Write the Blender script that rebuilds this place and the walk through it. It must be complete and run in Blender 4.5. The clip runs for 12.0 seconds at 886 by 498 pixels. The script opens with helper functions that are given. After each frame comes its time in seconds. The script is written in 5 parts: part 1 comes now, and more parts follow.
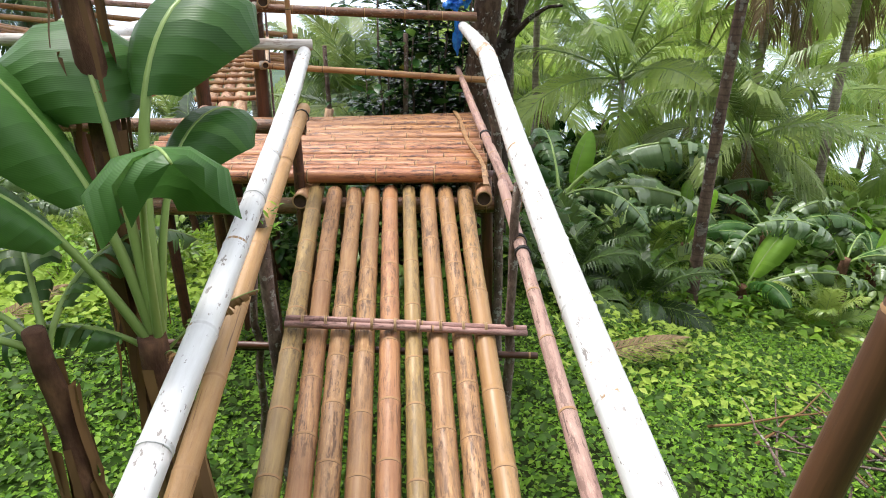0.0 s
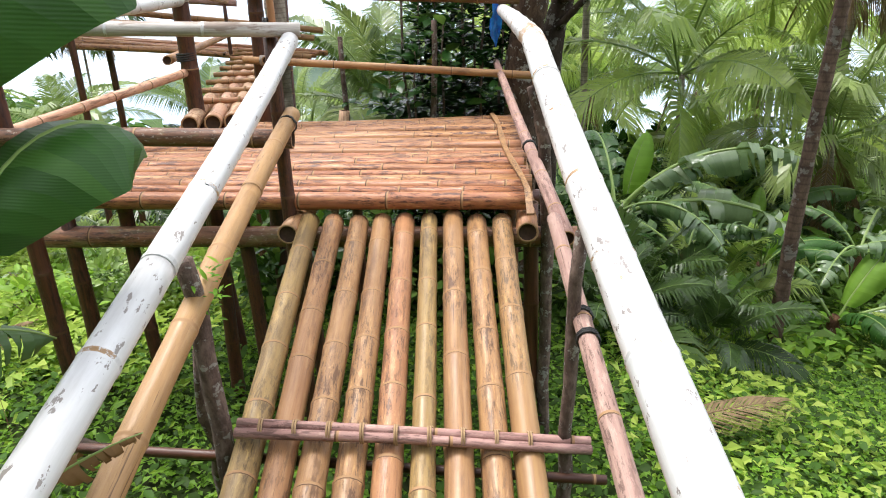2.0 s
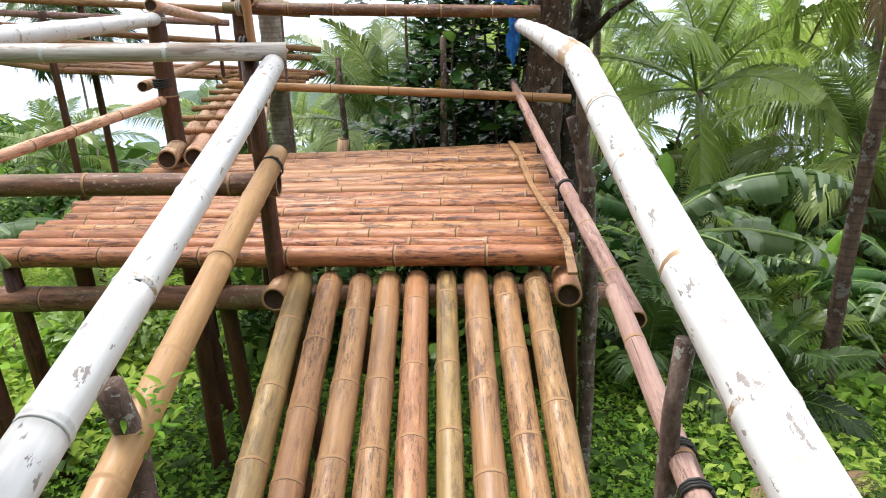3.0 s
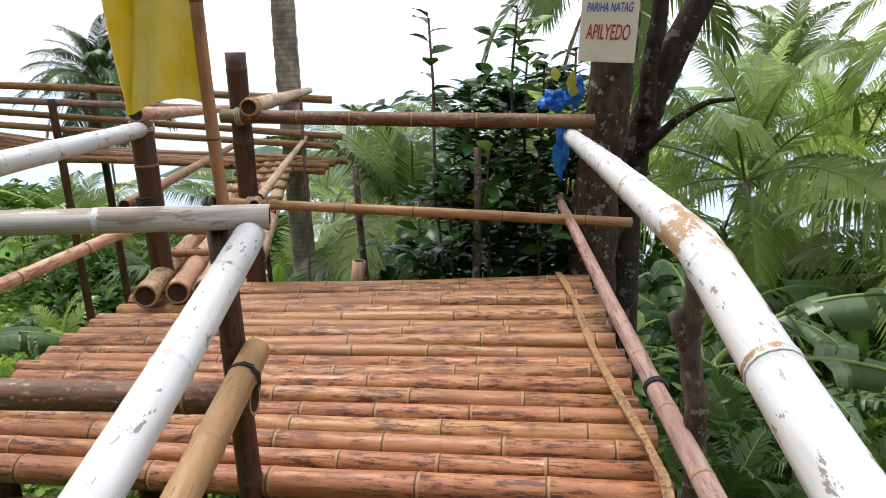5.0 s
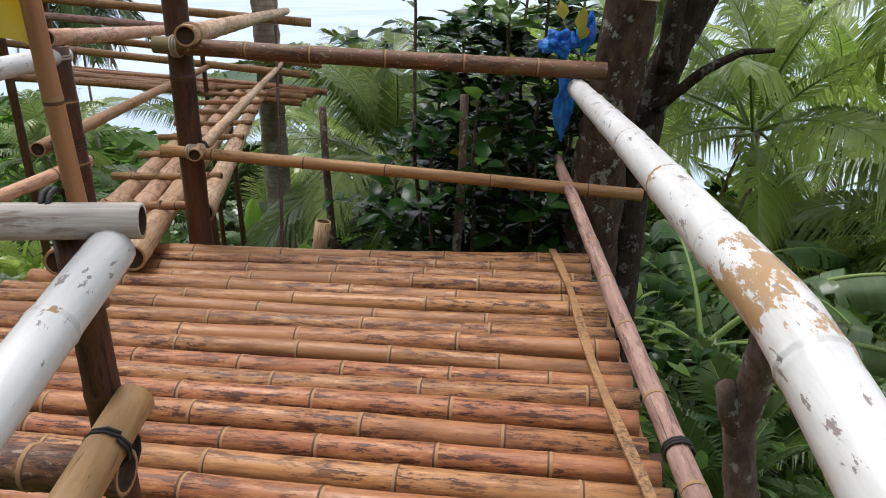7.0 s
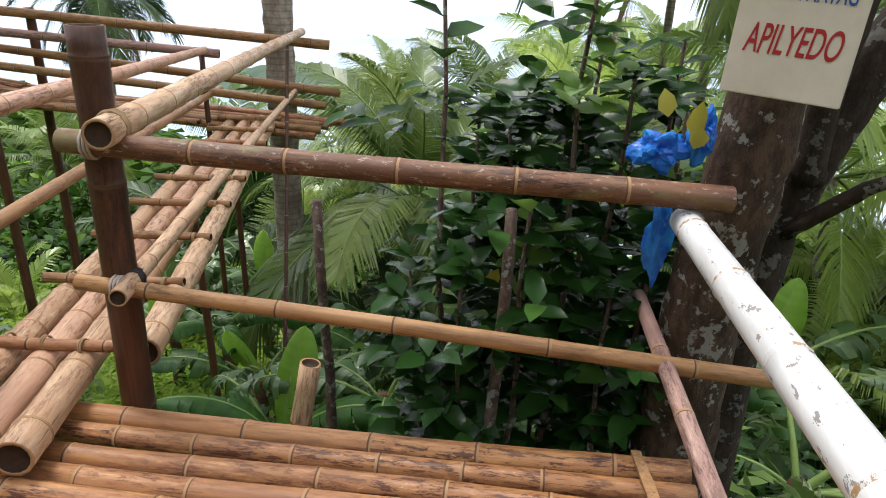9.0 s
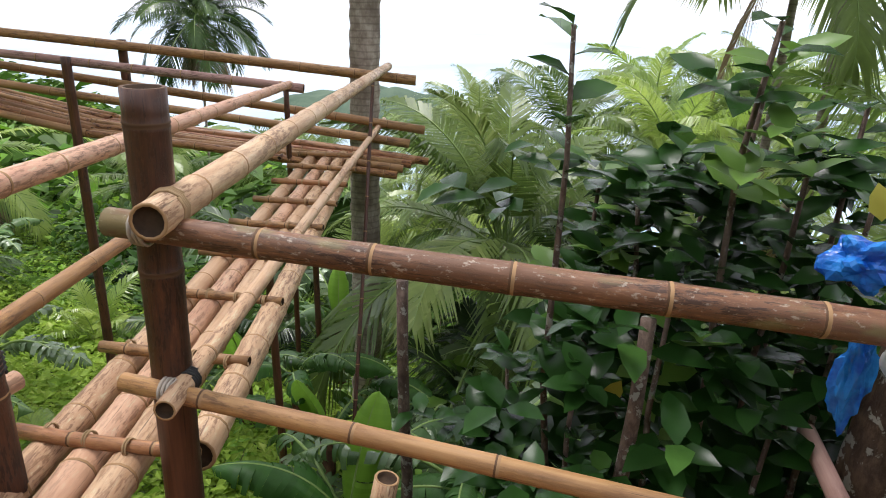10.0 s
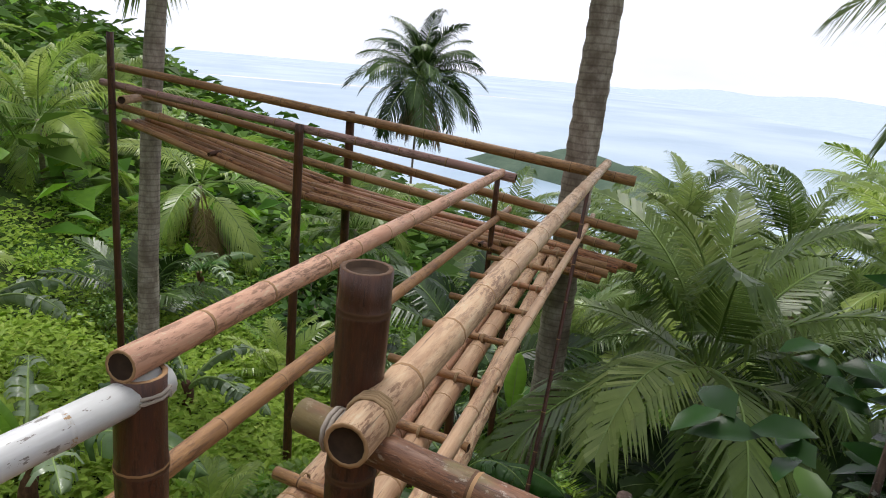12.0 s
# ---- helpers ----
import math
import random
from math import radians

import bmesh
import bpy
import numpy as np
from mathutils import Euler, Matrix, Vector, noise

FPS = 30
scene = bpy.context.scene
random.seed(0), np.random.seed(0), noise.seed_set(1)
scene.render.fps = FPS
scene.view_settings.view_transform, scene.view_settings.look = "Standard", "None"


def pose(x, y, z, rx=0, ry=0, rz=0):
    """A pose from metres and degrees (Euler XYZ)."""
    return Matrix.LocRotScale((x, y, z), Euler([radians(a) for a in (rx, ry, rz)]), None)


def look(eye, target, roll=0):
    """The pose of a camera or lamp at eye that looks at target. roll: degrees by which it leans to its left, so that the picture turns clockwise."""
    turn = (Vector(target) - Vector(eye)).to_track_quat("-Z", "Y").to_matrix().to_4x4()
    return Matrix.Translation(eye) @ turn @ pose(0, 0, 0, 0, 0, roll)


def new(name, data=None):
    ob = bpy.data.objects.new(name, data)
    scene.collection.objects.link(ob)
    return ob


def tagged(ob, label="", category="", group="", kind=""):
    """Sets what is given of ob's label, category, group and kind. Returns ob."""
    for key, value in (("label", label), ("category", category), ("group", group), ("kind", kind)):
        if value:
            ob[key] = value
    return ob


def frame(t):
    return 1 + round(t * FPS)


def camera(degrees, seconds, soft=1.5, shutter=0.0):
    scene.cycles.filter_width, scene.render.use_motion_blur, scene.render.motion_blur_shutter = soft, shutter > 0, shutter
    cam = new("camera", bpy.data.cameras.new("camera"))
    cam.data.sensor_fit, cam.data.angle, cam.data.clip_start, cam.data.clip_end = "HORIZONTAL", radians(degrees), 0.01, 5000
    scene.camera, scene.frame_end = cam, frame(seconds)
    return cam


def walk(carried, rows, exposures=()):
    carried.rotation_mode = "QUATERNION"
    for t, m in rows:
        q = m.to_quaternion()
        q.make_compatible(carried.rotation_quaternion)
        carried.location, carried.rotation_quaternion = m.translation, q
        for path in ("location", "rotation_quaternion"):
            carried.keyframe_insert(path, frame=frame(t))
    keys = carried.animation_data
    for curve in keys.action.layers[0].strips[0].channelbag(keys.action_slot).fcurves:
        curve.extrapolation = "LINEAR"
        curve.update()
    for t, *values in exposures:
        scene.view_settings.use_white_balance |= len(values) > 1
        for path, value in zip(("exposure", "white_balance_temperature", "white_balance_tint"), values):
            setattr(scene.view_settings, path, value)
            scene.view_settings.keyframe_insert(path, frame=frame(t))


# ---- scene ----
cam = camera(65.9, 12.0, soft=1.0)
PATH = [
    (0, (0.107, -0.214, 1.238), (0.068, 1.641, 0.49), -1.1),
    (0.5, (0.209, 0.013, 1.16), (0.151, 1.862, 0.401), -1.5),
    (1, (0.13, 0.245, 1.075), (0.079, 2.098, 0.324), -1.2),
    (1.5, (0.09, 0.527, 1.047), (0.003, 2.375, 0.287), -1.3),
    (2, (0.146, 0.917, 1.065), (-0.014, 2.763, 0.314), -2.2),
    (2.5, (0.108, 1.195, 1.014), (-0.059, 3.034, 0.246), -2.9),
    (2.7, (0.019, 1.367, 1.011), (-0.133, 3.216, 0.265), -2.9),
    (4.3, (0.018, 2.12, 1.159), (-0.287, 3.998, 0.544), -4.2),
    (4.5, (0.016, 2.214, 1.161), (-0.26, 4.105, 0.57), -4.6),
    (5, (-0.104, 2.518, 1.218), (-0.332, 4.435, 0.693), -2.9),
    (5.5, (-0.128, 2.706, 1.244), (-0.393, 4.606, 0.678), -5.1),
    (6, (-0.164, 2.807, 1.263), (-0.468, 4.701, 0.695), -3.4),
    (6.5, (-0.14, 2.946, 1.239), (-0.389, 4.815, 0.573), -1.8),
    (6.7, (-0.098, 3.027, 1.228), (-0.317, 4.881, 0.513), -1.2),
    (8.3, (-0.235, 3.859, 1.397), (-0.398, 5.714, 0.666), 0.7),
    (8.5, (-0.24, 3.999, 1.398), (-0.411, 5.854, 0.668), 0.9),
    (9, (-0.274, 4.391, 1.472), (-0.539, 6.235, 0.745), 0.7),
    (9.5, (-0.336, 4.61, 1.519), (-0.716, 6.443, 0.815), 0.5),
    (10, (-0.49, 4.892, 1.54), (-0.966, 6.717, 0.875), 0.9),
    (10.5, (-0.679, 5.101, 1.631), (-1.252, 6.915, 1.014), 3.6),
    (11, (-0.747, 5.258, 1.634), (-1.448, 7.055, 1.106), 4.7),
    (11.5, (-0.828, 5.314, 1.68), (-1.688, 7.04, 1.154), 5.5),
    (12, (-0.853, 5.307, 1.778), (-1.832, 6.97, 1.255), 5.0),
]
walk(cam, [(t, look(eye, target, roll)) for t, eye, target, roll in PATH], exposures=[(0.0, 1.15), (1.5, 1.22), (2.5, 1.14), (4.5, 0.85), (5.5, 0.5), (6.5, 0.36), (8.5, 0.7), (9.5, 0.82), (10.5, 0.66), (11.5, 0.37), (12.0, 0.22)])

# ---- world, sun, exposure ----
world = bpy.data.worlds.new("overcast_sky")
scene.world = world
world.use_nodes = True
wn, wl = world.node_tree.nodes, world.node_tree.links
wn.clear()
w_out = wn.new("ShaderNodeOutputWorld")
w_bg = wn.new("ShaderNodeBackground")
w_sky = wn.new("ShaderNodeTexSky")
w_sky.sky_type = "NISHITA"
w_sky.sun_disc = False
w_sky.sun_elevation = radians(70)
w_sky.sun_rotation = radians(-50)
w_cloud = wn.new("ShaderNodeTexNoise")
w_cloud.inputs["Scale"].default_value = 2.2
w_cloud.inputs["Detail"].default_value = 6
w_map = wn.new("ShaderNodeMapping")
w_map.inputs["Scale"].default_value = (1, 1, 3.5)
w_co = wn.new("ShaderNodeTexCoord")
w_ramp = wn.new("ShaderNodeValToRGB")
w_ramp.color_ramp.elements[0].color = (0.6, 0.6, 0.6, 1)
w_ramp.color_ramp.elements[0].position, w_ramp.color_ramp.elements[1].position = 0.22, 0.42
w_gain = wn.new("ShaderNodeVectorMath")
w_gain.operation = "SCALE"
w_gain.inputs["Scale"].default_value = 0.11
w_mix = wn.new("ShaderNodeMix")
w_mix.data_type = "RGBA"
wl.new(w_co.outputs["Generated"], w_map.inputs["Vector"])
wl.new(w_map.outputs["Vector"], w_cloud.inputs["Vector"])
wl.new(w_cloud.outputs["Fac"], w_ramp.inputs["Fac"])
wl.new(w_sky.outputs["Color"], w_gain.inputs[0])
wl.new(w_ramp.outputs["Color"], w_mix.inputs["Factor"])
wl.new(w_gain.outputs["Vector"], w_mix.inputs["A"])
w_mix.inputs["B"].default_value = (0.97, 1.0, 1.12, 1)
wl.new(w_mix.outputs["Result"], w_bg.inputs["Color"])
w_bg.inputs["Strength"].default_value = 0.92
wl.new(w_bg.outputs["Background"], w_out.inputs["Surface"])

sun = new("sun", bpy.data.lights.new("sun", "SUN"))
sun.data.energy, sun.data.angle, sun.data.color = 2.6, radians(22), (1.0, 0.97, 0.95)
sun.matrix_world = look((-2.8, 2.3, 10.0), (0, 0, 0))

# ---- materials ----


class Mat:
    """A small builder of node materials."""

    def __init__(self, name):
        self.m = bpy.data.materials.new(name)
        self.m.use_nodes = True
        self.n, self.l = self.m.node_tree.nodes, self.m.node_tree.links
        self.b = self.n["Principled BSDF"]

    def put(self, socket, value):
        if isinstance(value, bpy.types.NodeSocket):
            self.l.new(value, socket)
        else:
            socket.default_value = value

    def coords(self, scale=(1, 1, 1), kind="Object"):
        c, m = self.n.new("ShaderNodeTexCoord"), self.n.new("ShaderNodeMapping")
        m.inputs["Scale"].default_value = scale
        self.l.new(c.outputs[kind], m.inputs["Vector"])
        info = self.n.new("ShaderNodeObjectInfo")
        mul = self.n.new("ShaderNodeMath")
        mul.operation, mul.inputs[1].default_value = "MULTIPLY", 37.0
        self.l.new(info.outputs["Random"], mul.inputs[0])
        com = self.n.new("ShaderNodeCombineXYZ")
        for k in range(3):
            self.l.new(mul.outputs[0], com.inputs[k])
        self.l.new(com.outputs[0], m.inputs["Location"])
        return m.outputs["Vector"]

    def noise(self, vec, scale, detail=4, rough=0.55):
        t = self.n.new("ShaderNodeTexNoise")
        t.inputs["Scale"].default_value, t.inputs["Detail"].default_value, t.inputs["Roughness"].default_value = scale, detail, rough
        self.l.new(vec, t.inputs["Vector"])
        return t.outputs["Fac"]

    def ramp(self, fac, *stops):
        r = self.n.new("ShaderNodeValToRGB")
        e = r.color_ramp.elements
        while len(e) < len(stops):
            e.new(0.5)
        for k, (p, c) in enumerate(stops):
            e[k].position = p
            e[k].color = (*c, 1) if isinstance(c, tuple) else (c, c, c, 1)
        self.l.new(fac, r.inputs["Fac"])
        return r.outputs["Color"]

    def mix(self, fac, a, b, mode="MIX"):
        x = self.n.new("ShaderNodeMix")
        x.data_type, x.blend_type = "RGBA", mode
        self.put(x.inputs["Factor"], fac)
        self.put(x.inputs["A"], a if isinstance(a, bpy.types.NodeSocket) else (*a, 1))
        self.put(x.inputs["B"], b if isinstance(b, bpy.types.NodeSocket) else (*b, 1))
        return x.outputs["Result"]

    def island(self):
        return self.n.new("ShaderNodeNewGeometry").outputs["Random Per Island"]

    def rand(self):
        return self.n.new("ShaderNodeObjectInfo").outputs["Random"]

    def bump(self, height, strength=0.3, distance=0.01):
        b = self.n.new("ShaderNodeBump")
        b.inputs["Strength"].default_value, b.inputs["Distance"].default_value = strength, distance
        self.l.new(height, b.inputs["Height"])
        self.l.new(b.outputs["Normal"], self.b.inputs["Normal"])

    def done(self, color, rough=0.6, spec=0.5, thin=0.0):
        self.put(self.b.inputs["Base Color"], color if isinstance(color, bpy.types.NodeSocket) else (*color, 1))
        self.put(self.b.inputs["Roughness"], rough)
        self.b.inputs["Specular IOR Level"].default_value = spec
        if thin:
            t, x = self.n.new("ShaderNodeBsdfTranslucent"), self.n.new("ShaderNodeMixShader")
            self.put(t.inputs["Color"], color if isinstance(color, bpy.types.NodeSocket) else (*color, 1))
            x.inputs["Fac"].default_value = thin
            self.l.new(self.b.outputs[0], x.inputs[1])
            self.l.new(t.outputs[0], x.inputs[2])
            self.l.new(x.outputs[0], self.n["Material Output"].inputs["Surface"])
        return self.m


def bamboo_material(name, pale, mid, dark, stain=0.5, rough=0.42, lichen=None):
    """Dry bamboo: streaks along the grain, flaked skin, grime and fine cracks."""
    m = Mat(name)
    grain = m.noise(m.coords((34, 34, 1.5)), 2.2, 6, 0.65)
    blotch = m.noise(m.coords((5, 5, 1.1)), 1.7, 5, 0.6)
    peel = m.noise(m.coords((24, 24, 4.2)), 2.2, 10, 0.78)
    crack = m.noise(m.coords((75, 75, 1.6)), 1.6, 4, 0.6)
    base = m.mix(m.ramp(grain, (0.30, 0.0), (0.68, 1.0)), mid, pale)
    base = m.mix(m.ramp(blotch, (0.48, 0.0), (0.68, 0.5)), base, dark)
    base = m.mix(m.ramp(m.rand(), (0.0, 0.0), (1.0, 0.6)), base, m.mix(0.55, base, dark))
    grime = m.ramp(m.noise(m.coords((15, 15, 1.3)), 1.5, 7, 0.7), (0.51, 0.0), (0.66, 0.48))
    base = m.mix(grime, base, (dark[0] * 0.75 + 0.012, dark[1] * 0.75 + 0.008, dark[2] * 0.75 + 0.006))
    red = m.ramp(m.rand(), (0.18, 0.0), (0.24, 0.5), (0.42, 0.5), (0.50, 0.0))
    base = m.mix(red, base, (mid[0] * 1.1, mid[1] * 0.85, mid[2] * 1.1))
    gate = m.ramp(m.noise(m.coords((3, 3, 0.9)), 1.5, 3, 0.5), (0.36, 0.0), (0.56, stain))
    flake = m.mix(gate, (0, 0, 0), m.ramp(peel, (0.525, 0.0), (0.54, 1.0)))
    base = m.mix(flake, base, tuple(c * 0.6 for c in dark))
    skin = m.mix(gate, (0, 0, 0), m.ramp(peel, (0.40, 0.55), (0.43, 0.0)))
    base = m.mix(skin, base, tuple(min(0.62, c * 1.45) for c in pale))
    base = m.mix(m.ramp(crack, (0.64, 0.0), (0.69, 0.75)), base, tuple(c * 0.25 for c in dark))
    if lichen:
        spot = m.ramp(m.noise(m.coords((34, 34, 20)), 1.7, 6, 0.7), (0.58, 0.0), (0.64, 0.65))
        base = m.mix(spot, base, lichen)
        base = m.mix(m.ramp(m.noise(m.coords((4, 4, 1.5)), 2.0, 4, 0.6), (0.56, 0.0), (0.66, 0.6)), base, (0.17, 0.15, 0.055))
    m.bump(m.mix(0.5, grain, flake), 0.45, 0.004)
    return m.done(base, m.ramp(blotch, (0.3, rough), (0.7, rough + 0.25)), 0.45)


M_FLOOR = bamboo_material("bamboo_red_brown", (0.45, 0.228, 0.084), (0.305, 0.124, 0.045), (0.135, 0.045, 0.02), 1.0, 0.38)
M_RAMP = bamboo_material("bamboo_tan", (0.44, 0.26, 0.115), (0.30, 0.15, 0.06), (0.12, 0.055, 0.028), 0.8, 0.34)
M_RAMP_G = bamboo_material("bamboo_olive", (0.39, 0.265, 0.10), (0.265, 0.162, 0.055), (0.12, 0.07, 0.03), 0.75, 0.34)
M_RAIL = bamboo_material("bamboo_rail_orange", (0.45, 0.25, 0.10), (0.33, 0.165, 0.06), (0.14, 0.06, 0.03), 0.6, 0.42)
M_PALE = bamboo_material("bamboo_pale", (0.64, 0.45, 0.28), (0.52, 0.315, 0.175), (0.30, 0.145, 0.075), 0.8, 0.42)
M_GREY = bamboo_material("bamboo_pinkish_grey", (0.44, 0.32, 0.25), (0.31, 0.19, 0.14), (0.13, 0.065, 0.05), 0.7, 0.6)
M_DARK = bamboo_material("bamboo_dark_brown", (0.125, 0.045, 0.02), (0.066, 0.022, 0.011), (0.024, 0.010, 0.006), 0.7, 0.34)
M_MUDDY = bamboo_material("bamboo_lichen_brown", (0.27, 0.125, 0.06), (0.165, 0.066, 0.031), (0.06, 0.026, 0.014), 0.8, 0.42, (0.40, 0.33, 0.26))
M_LEAN = bamboo_material("bamboo_deep_brown", (0.10, 0.042, 0.017), (0.06, 0.024, 0.010), (0.025, 0.011, 0.006), 0.5, 0.4)
M_NODE = Mat("bamboo_node_ring").done((0.33, 0.195, 0.095), 0.7, 0.3)
M_NODE_D = Mat("bamboo_node_dark").done((0.10, 0.052, 0.027), 0.7, 0.3)


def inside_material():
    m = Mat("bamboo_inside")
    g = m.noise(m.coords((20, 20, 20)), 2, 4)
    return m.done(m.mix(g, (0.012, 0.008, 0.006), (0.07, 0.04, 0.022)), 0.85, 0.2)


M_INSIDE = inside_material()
M_CLEAN = bamboo_material("bamboo_smooth_tan", (0.44, 0.275, 0.12), (0.36, 0.205, 0.08), (0.25, 0.125, 0.05), 0.2, 0.4)


def white_paint(name, chip, worn, bend=None):
    m = Mat(name)
    grey = m.noise(m.coords((13, 13, 1.6)), 1.8, 7, 0.68)
    base = m.mix(m.ramp(grey, (0.35, 0.0), (0.75, worn)), (0.64, 0.64, 0.63), (0.36, 0.34, 0.32))
    fine = m.noise(m.coords((16, 16, 7)), 2.4, 5, 0.65)
    nick = m.ramp(fine, (0.615, 0.0), (0.63, 0.85))
    base = m.mix(nick, base, (0.16, 0.13, 0.11))
    big = m.noise(m.coords((8, 8, 3.6)), 1.5, 10, 0.74)
    if bend:
        along = m.n.new("ShaderNodeSeparateXYZ")
        m.l.new(m.n.new("ShaderNodeTexCoord").outputs["Object"], along.inputs[0])
        near = m.n.new("ShaderNodeMapRange")
        m.l.new(along.outputs["Z"], near.inputs["Value"])
        near.inputs["From Min"].default_value, near.inputs["From Max"].default_value = 0.0, 8.0
        gain = m.ramp(near.outputs["Result"], (bend / 8 - 0.035, 0.0), (bend / 8 - 0.005, 0.13), (bend / 8 + 0.02, 0.13), (bend / 8 + 0.045, 0.0))
        big = m.mix(1.0, big, gain, "ADD")
    bare = m.ramp(big, (chip, 0.0), (chip + 0.008, 1.0))
    base = m.mix(bare, base, m.mix(grey, (0.22, 0.13, 0.06), (0.44, 0.28, 0.14)))
    m.bump(m.mix(0.6, bare, grey), 0.35, 0.004)
    return m.done(base, m.ramp(grey, (0.3, 0.24), (0.8, 0.5)), 0.5)


M_WHITE = white_paint("white_paint_clean", 0.66, 0.6)
M_NODE_W = white_paint("white_paint_node", 0.55, 1.0)
M_WHITE_W = white_paint("white_paint_worn", 0.645, 0.7, 3.72)


def grey_paint():
    m = Mat("greyed_bare_culm")
    g = m.noise(m.coords((30, 30, 1.5)), 2, 6, 0.65)
    b = m.noise(m.coords((6, 6, 1.5)), 2, 5, 0.6)
    base = m.mix(m.ramp(g, (0.35, 0.0), (0.65, 1.0)), (0.30, 0.25, 0.21), (0.58, 0.54, 0.49))
    base = m.mix(m.ramp(b, (0.55, 0.0), (0.58, 0.8)), base, (0.20, 0.14, 0.10))
    m.bump(g, 0.4, 0.004)
    return m.done(base, 0.55, 0.4)


M_WHITE_G = grey_paint()


def bark_material(name, a, b, c, scale, lichen=0.0, ring=0.0):
    m = Mat(name)
    n1 = m.noise(m.coords((1.0, 1.0, 0.45)), scale * 1.5, 9, 0.72)
    n2 = m.noise(m.coords((1, 1, 1)), scale * 0.4, 4, 0.6)
    base = m.mix(m.ramp(n1, (0.41, 0.0), (0.60, 1.0)), a, b)
    base = m.mix(m.ramp(n2, (0.45, 0.0), (0.65, 0.8)), base, c)
    if lichen:
        base = m.mix(m.ramp(m.noise(m.coords((1, 1, 1)), scale * 0.8, 5, 0.65), (0.57, 0.0), (0.6, lichen)), base, (0.42, 0.42, 0.37))
    if ring:
        w = m.n.new("ShaderNodeTexWave")
        w.bands_direction = "Z"
        w.inputs["Scale"].default_value, w.inputs["Distortion"].default_value, w.inputs["Detail"].default_value = ring, 1.6, 3
        m.l.new(m.coords((1, 1, 1)), w.inputs["Vector"])
        base = m.mix(m.ramp(w.outputs["Fac"], (0.03, 0.38), (0.22, 0.0)), base, tuple(x * 0.6 for x in c))
    m.bump(n1, 0.8, 0.02)
    return m.done(base, 0.9, 0.2)


M_PALM_BARK = bark_material("coconut_bark", (0.29, 0.235, 0.195), (0.46, 0.395, 0.335), (0.16, 0.12, 0.095), 9, 0.0, 4.2)
M_PALM_BARK_D = bark_material("coconut_bark_dark", (0.085, 0.055, 0.04), (0.16, 0.105, 0.075), (0.05, 0.03, 0.024), 9, 0.3, 4.2)
M_TREE_BARK = bark_material("tree_bark_lichen", (0.05, 0.03, 0.02), (0.105, 0.068, 0.045), (0.018, 0.012, 0.009), 16, 0.5)
M_TREE_BARK_D = bark_material("tree_bark_dark", (0.03, 0.02, 0.015), (0.055, 0.04, 0.028), (0.016, 0.012, 0.010), 14, 0.25)
M_STICK = bark_material("rough_stick_bark", (0.11, 0.075, 0.06), (0.21, 0.15, 0.12), (0.055, 0.036, 0.03), 26, 0.6)
M_BAN_STEM = bark_material("banana_dead_sheath", (0.10, 0.05, 0.03), (0.19, 0.10, 0.055), (0.045, 0.022, 0.014), 10)


def leaf_material(name, a, b, c, rough=0.42, thin=0.3, spec=0.32, vein=0.0, whole=0.0):
    """Leaves that vary from one to the next; c is the rarer tone."""
    m = Mat(name)
    r = m.island()
    if whole:
        r = m.mix(whole, r, m.rand())
    base = m.ramp(r, (0.0, a), (0.62, b), (0.9, b), (1.0, c))
    g = m.noise(m.coords((1, 1, 1)), 7, 4, 0.6)
    base = m.mix(m.ramp(g, (0.35, 0.0), (0.7, 0.5)), base, a)
    base = m.mix(m.ramp(m.rand(), (0.0, 0.0), (1.0, 0.35)), base, c)
    if vein:
        w = m.n.new("ShaderNodeTexWave")
        w.inputs["Scale"].default_value, w.inputs["Distortion"].default_value, w.inputs["Detail"].default_value = vein, 1.2, 2
        m.l.new(m.coords((1, 0.12, 0.5)), w.inputs["Vector"])
        base = m.mix(m.ramp(w.outputs["Fac"], (0.3, 0.0), (0.95, 0.16)), base, tuple(x * 1.6 for x in b))
        base = m.mix(m.ramp(m.noise(m.coords((1, 1, 1)), 2.2, 4, 0.6), (0.42, 0.0), (0.68, 0.5)), base, tuple(x * 0.55 for x in a))
        m.bump(w.outputs["Fac"], 0.12, 0.004)
    return m.done(base, rough, spec, thin)


# Pale tones hold part of the leaflets' whitish highlights.
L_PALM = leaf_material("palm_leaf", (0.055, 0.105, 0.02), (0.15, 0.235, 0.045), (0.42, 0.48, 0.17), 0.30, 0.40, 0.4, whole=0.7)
# Darker copy of palm_leaf; shade on the low palms is put into it.
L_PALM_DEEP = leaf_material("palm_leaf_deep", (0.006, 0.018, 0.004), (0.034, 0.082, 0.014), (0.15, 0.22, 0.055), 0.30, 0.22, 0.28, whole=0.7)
# Lime leaves; on farther palms their paleness stands in for distance haze.
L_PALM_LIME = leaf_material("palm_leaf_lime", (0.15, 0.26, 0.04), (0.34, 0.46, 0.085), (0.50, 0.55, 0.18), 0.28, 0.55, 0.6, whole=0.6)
L_PALM_DRY = leaf_material("palm_leaf_dry", (0.14, 0.09, 0.045), (0.25, 0.17, 0.09), (0.33, 0.25, 0.14), 0.7, 0.2, 0.2)
L_BANANA = leaf_material("banana_leaf", (0.035, 0.10, 0.018), (0.055, 0.15, 0.028), (0.10, 0.22, 0.042), 0.42, 0.36, 0.3, 55)
# Pale tones of the next two put the blades' sky sheen into the colour.
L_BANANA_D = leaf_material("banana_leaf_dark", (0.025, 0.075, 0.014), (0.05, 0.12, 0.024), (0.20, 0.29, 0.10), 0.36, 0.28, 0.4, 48)
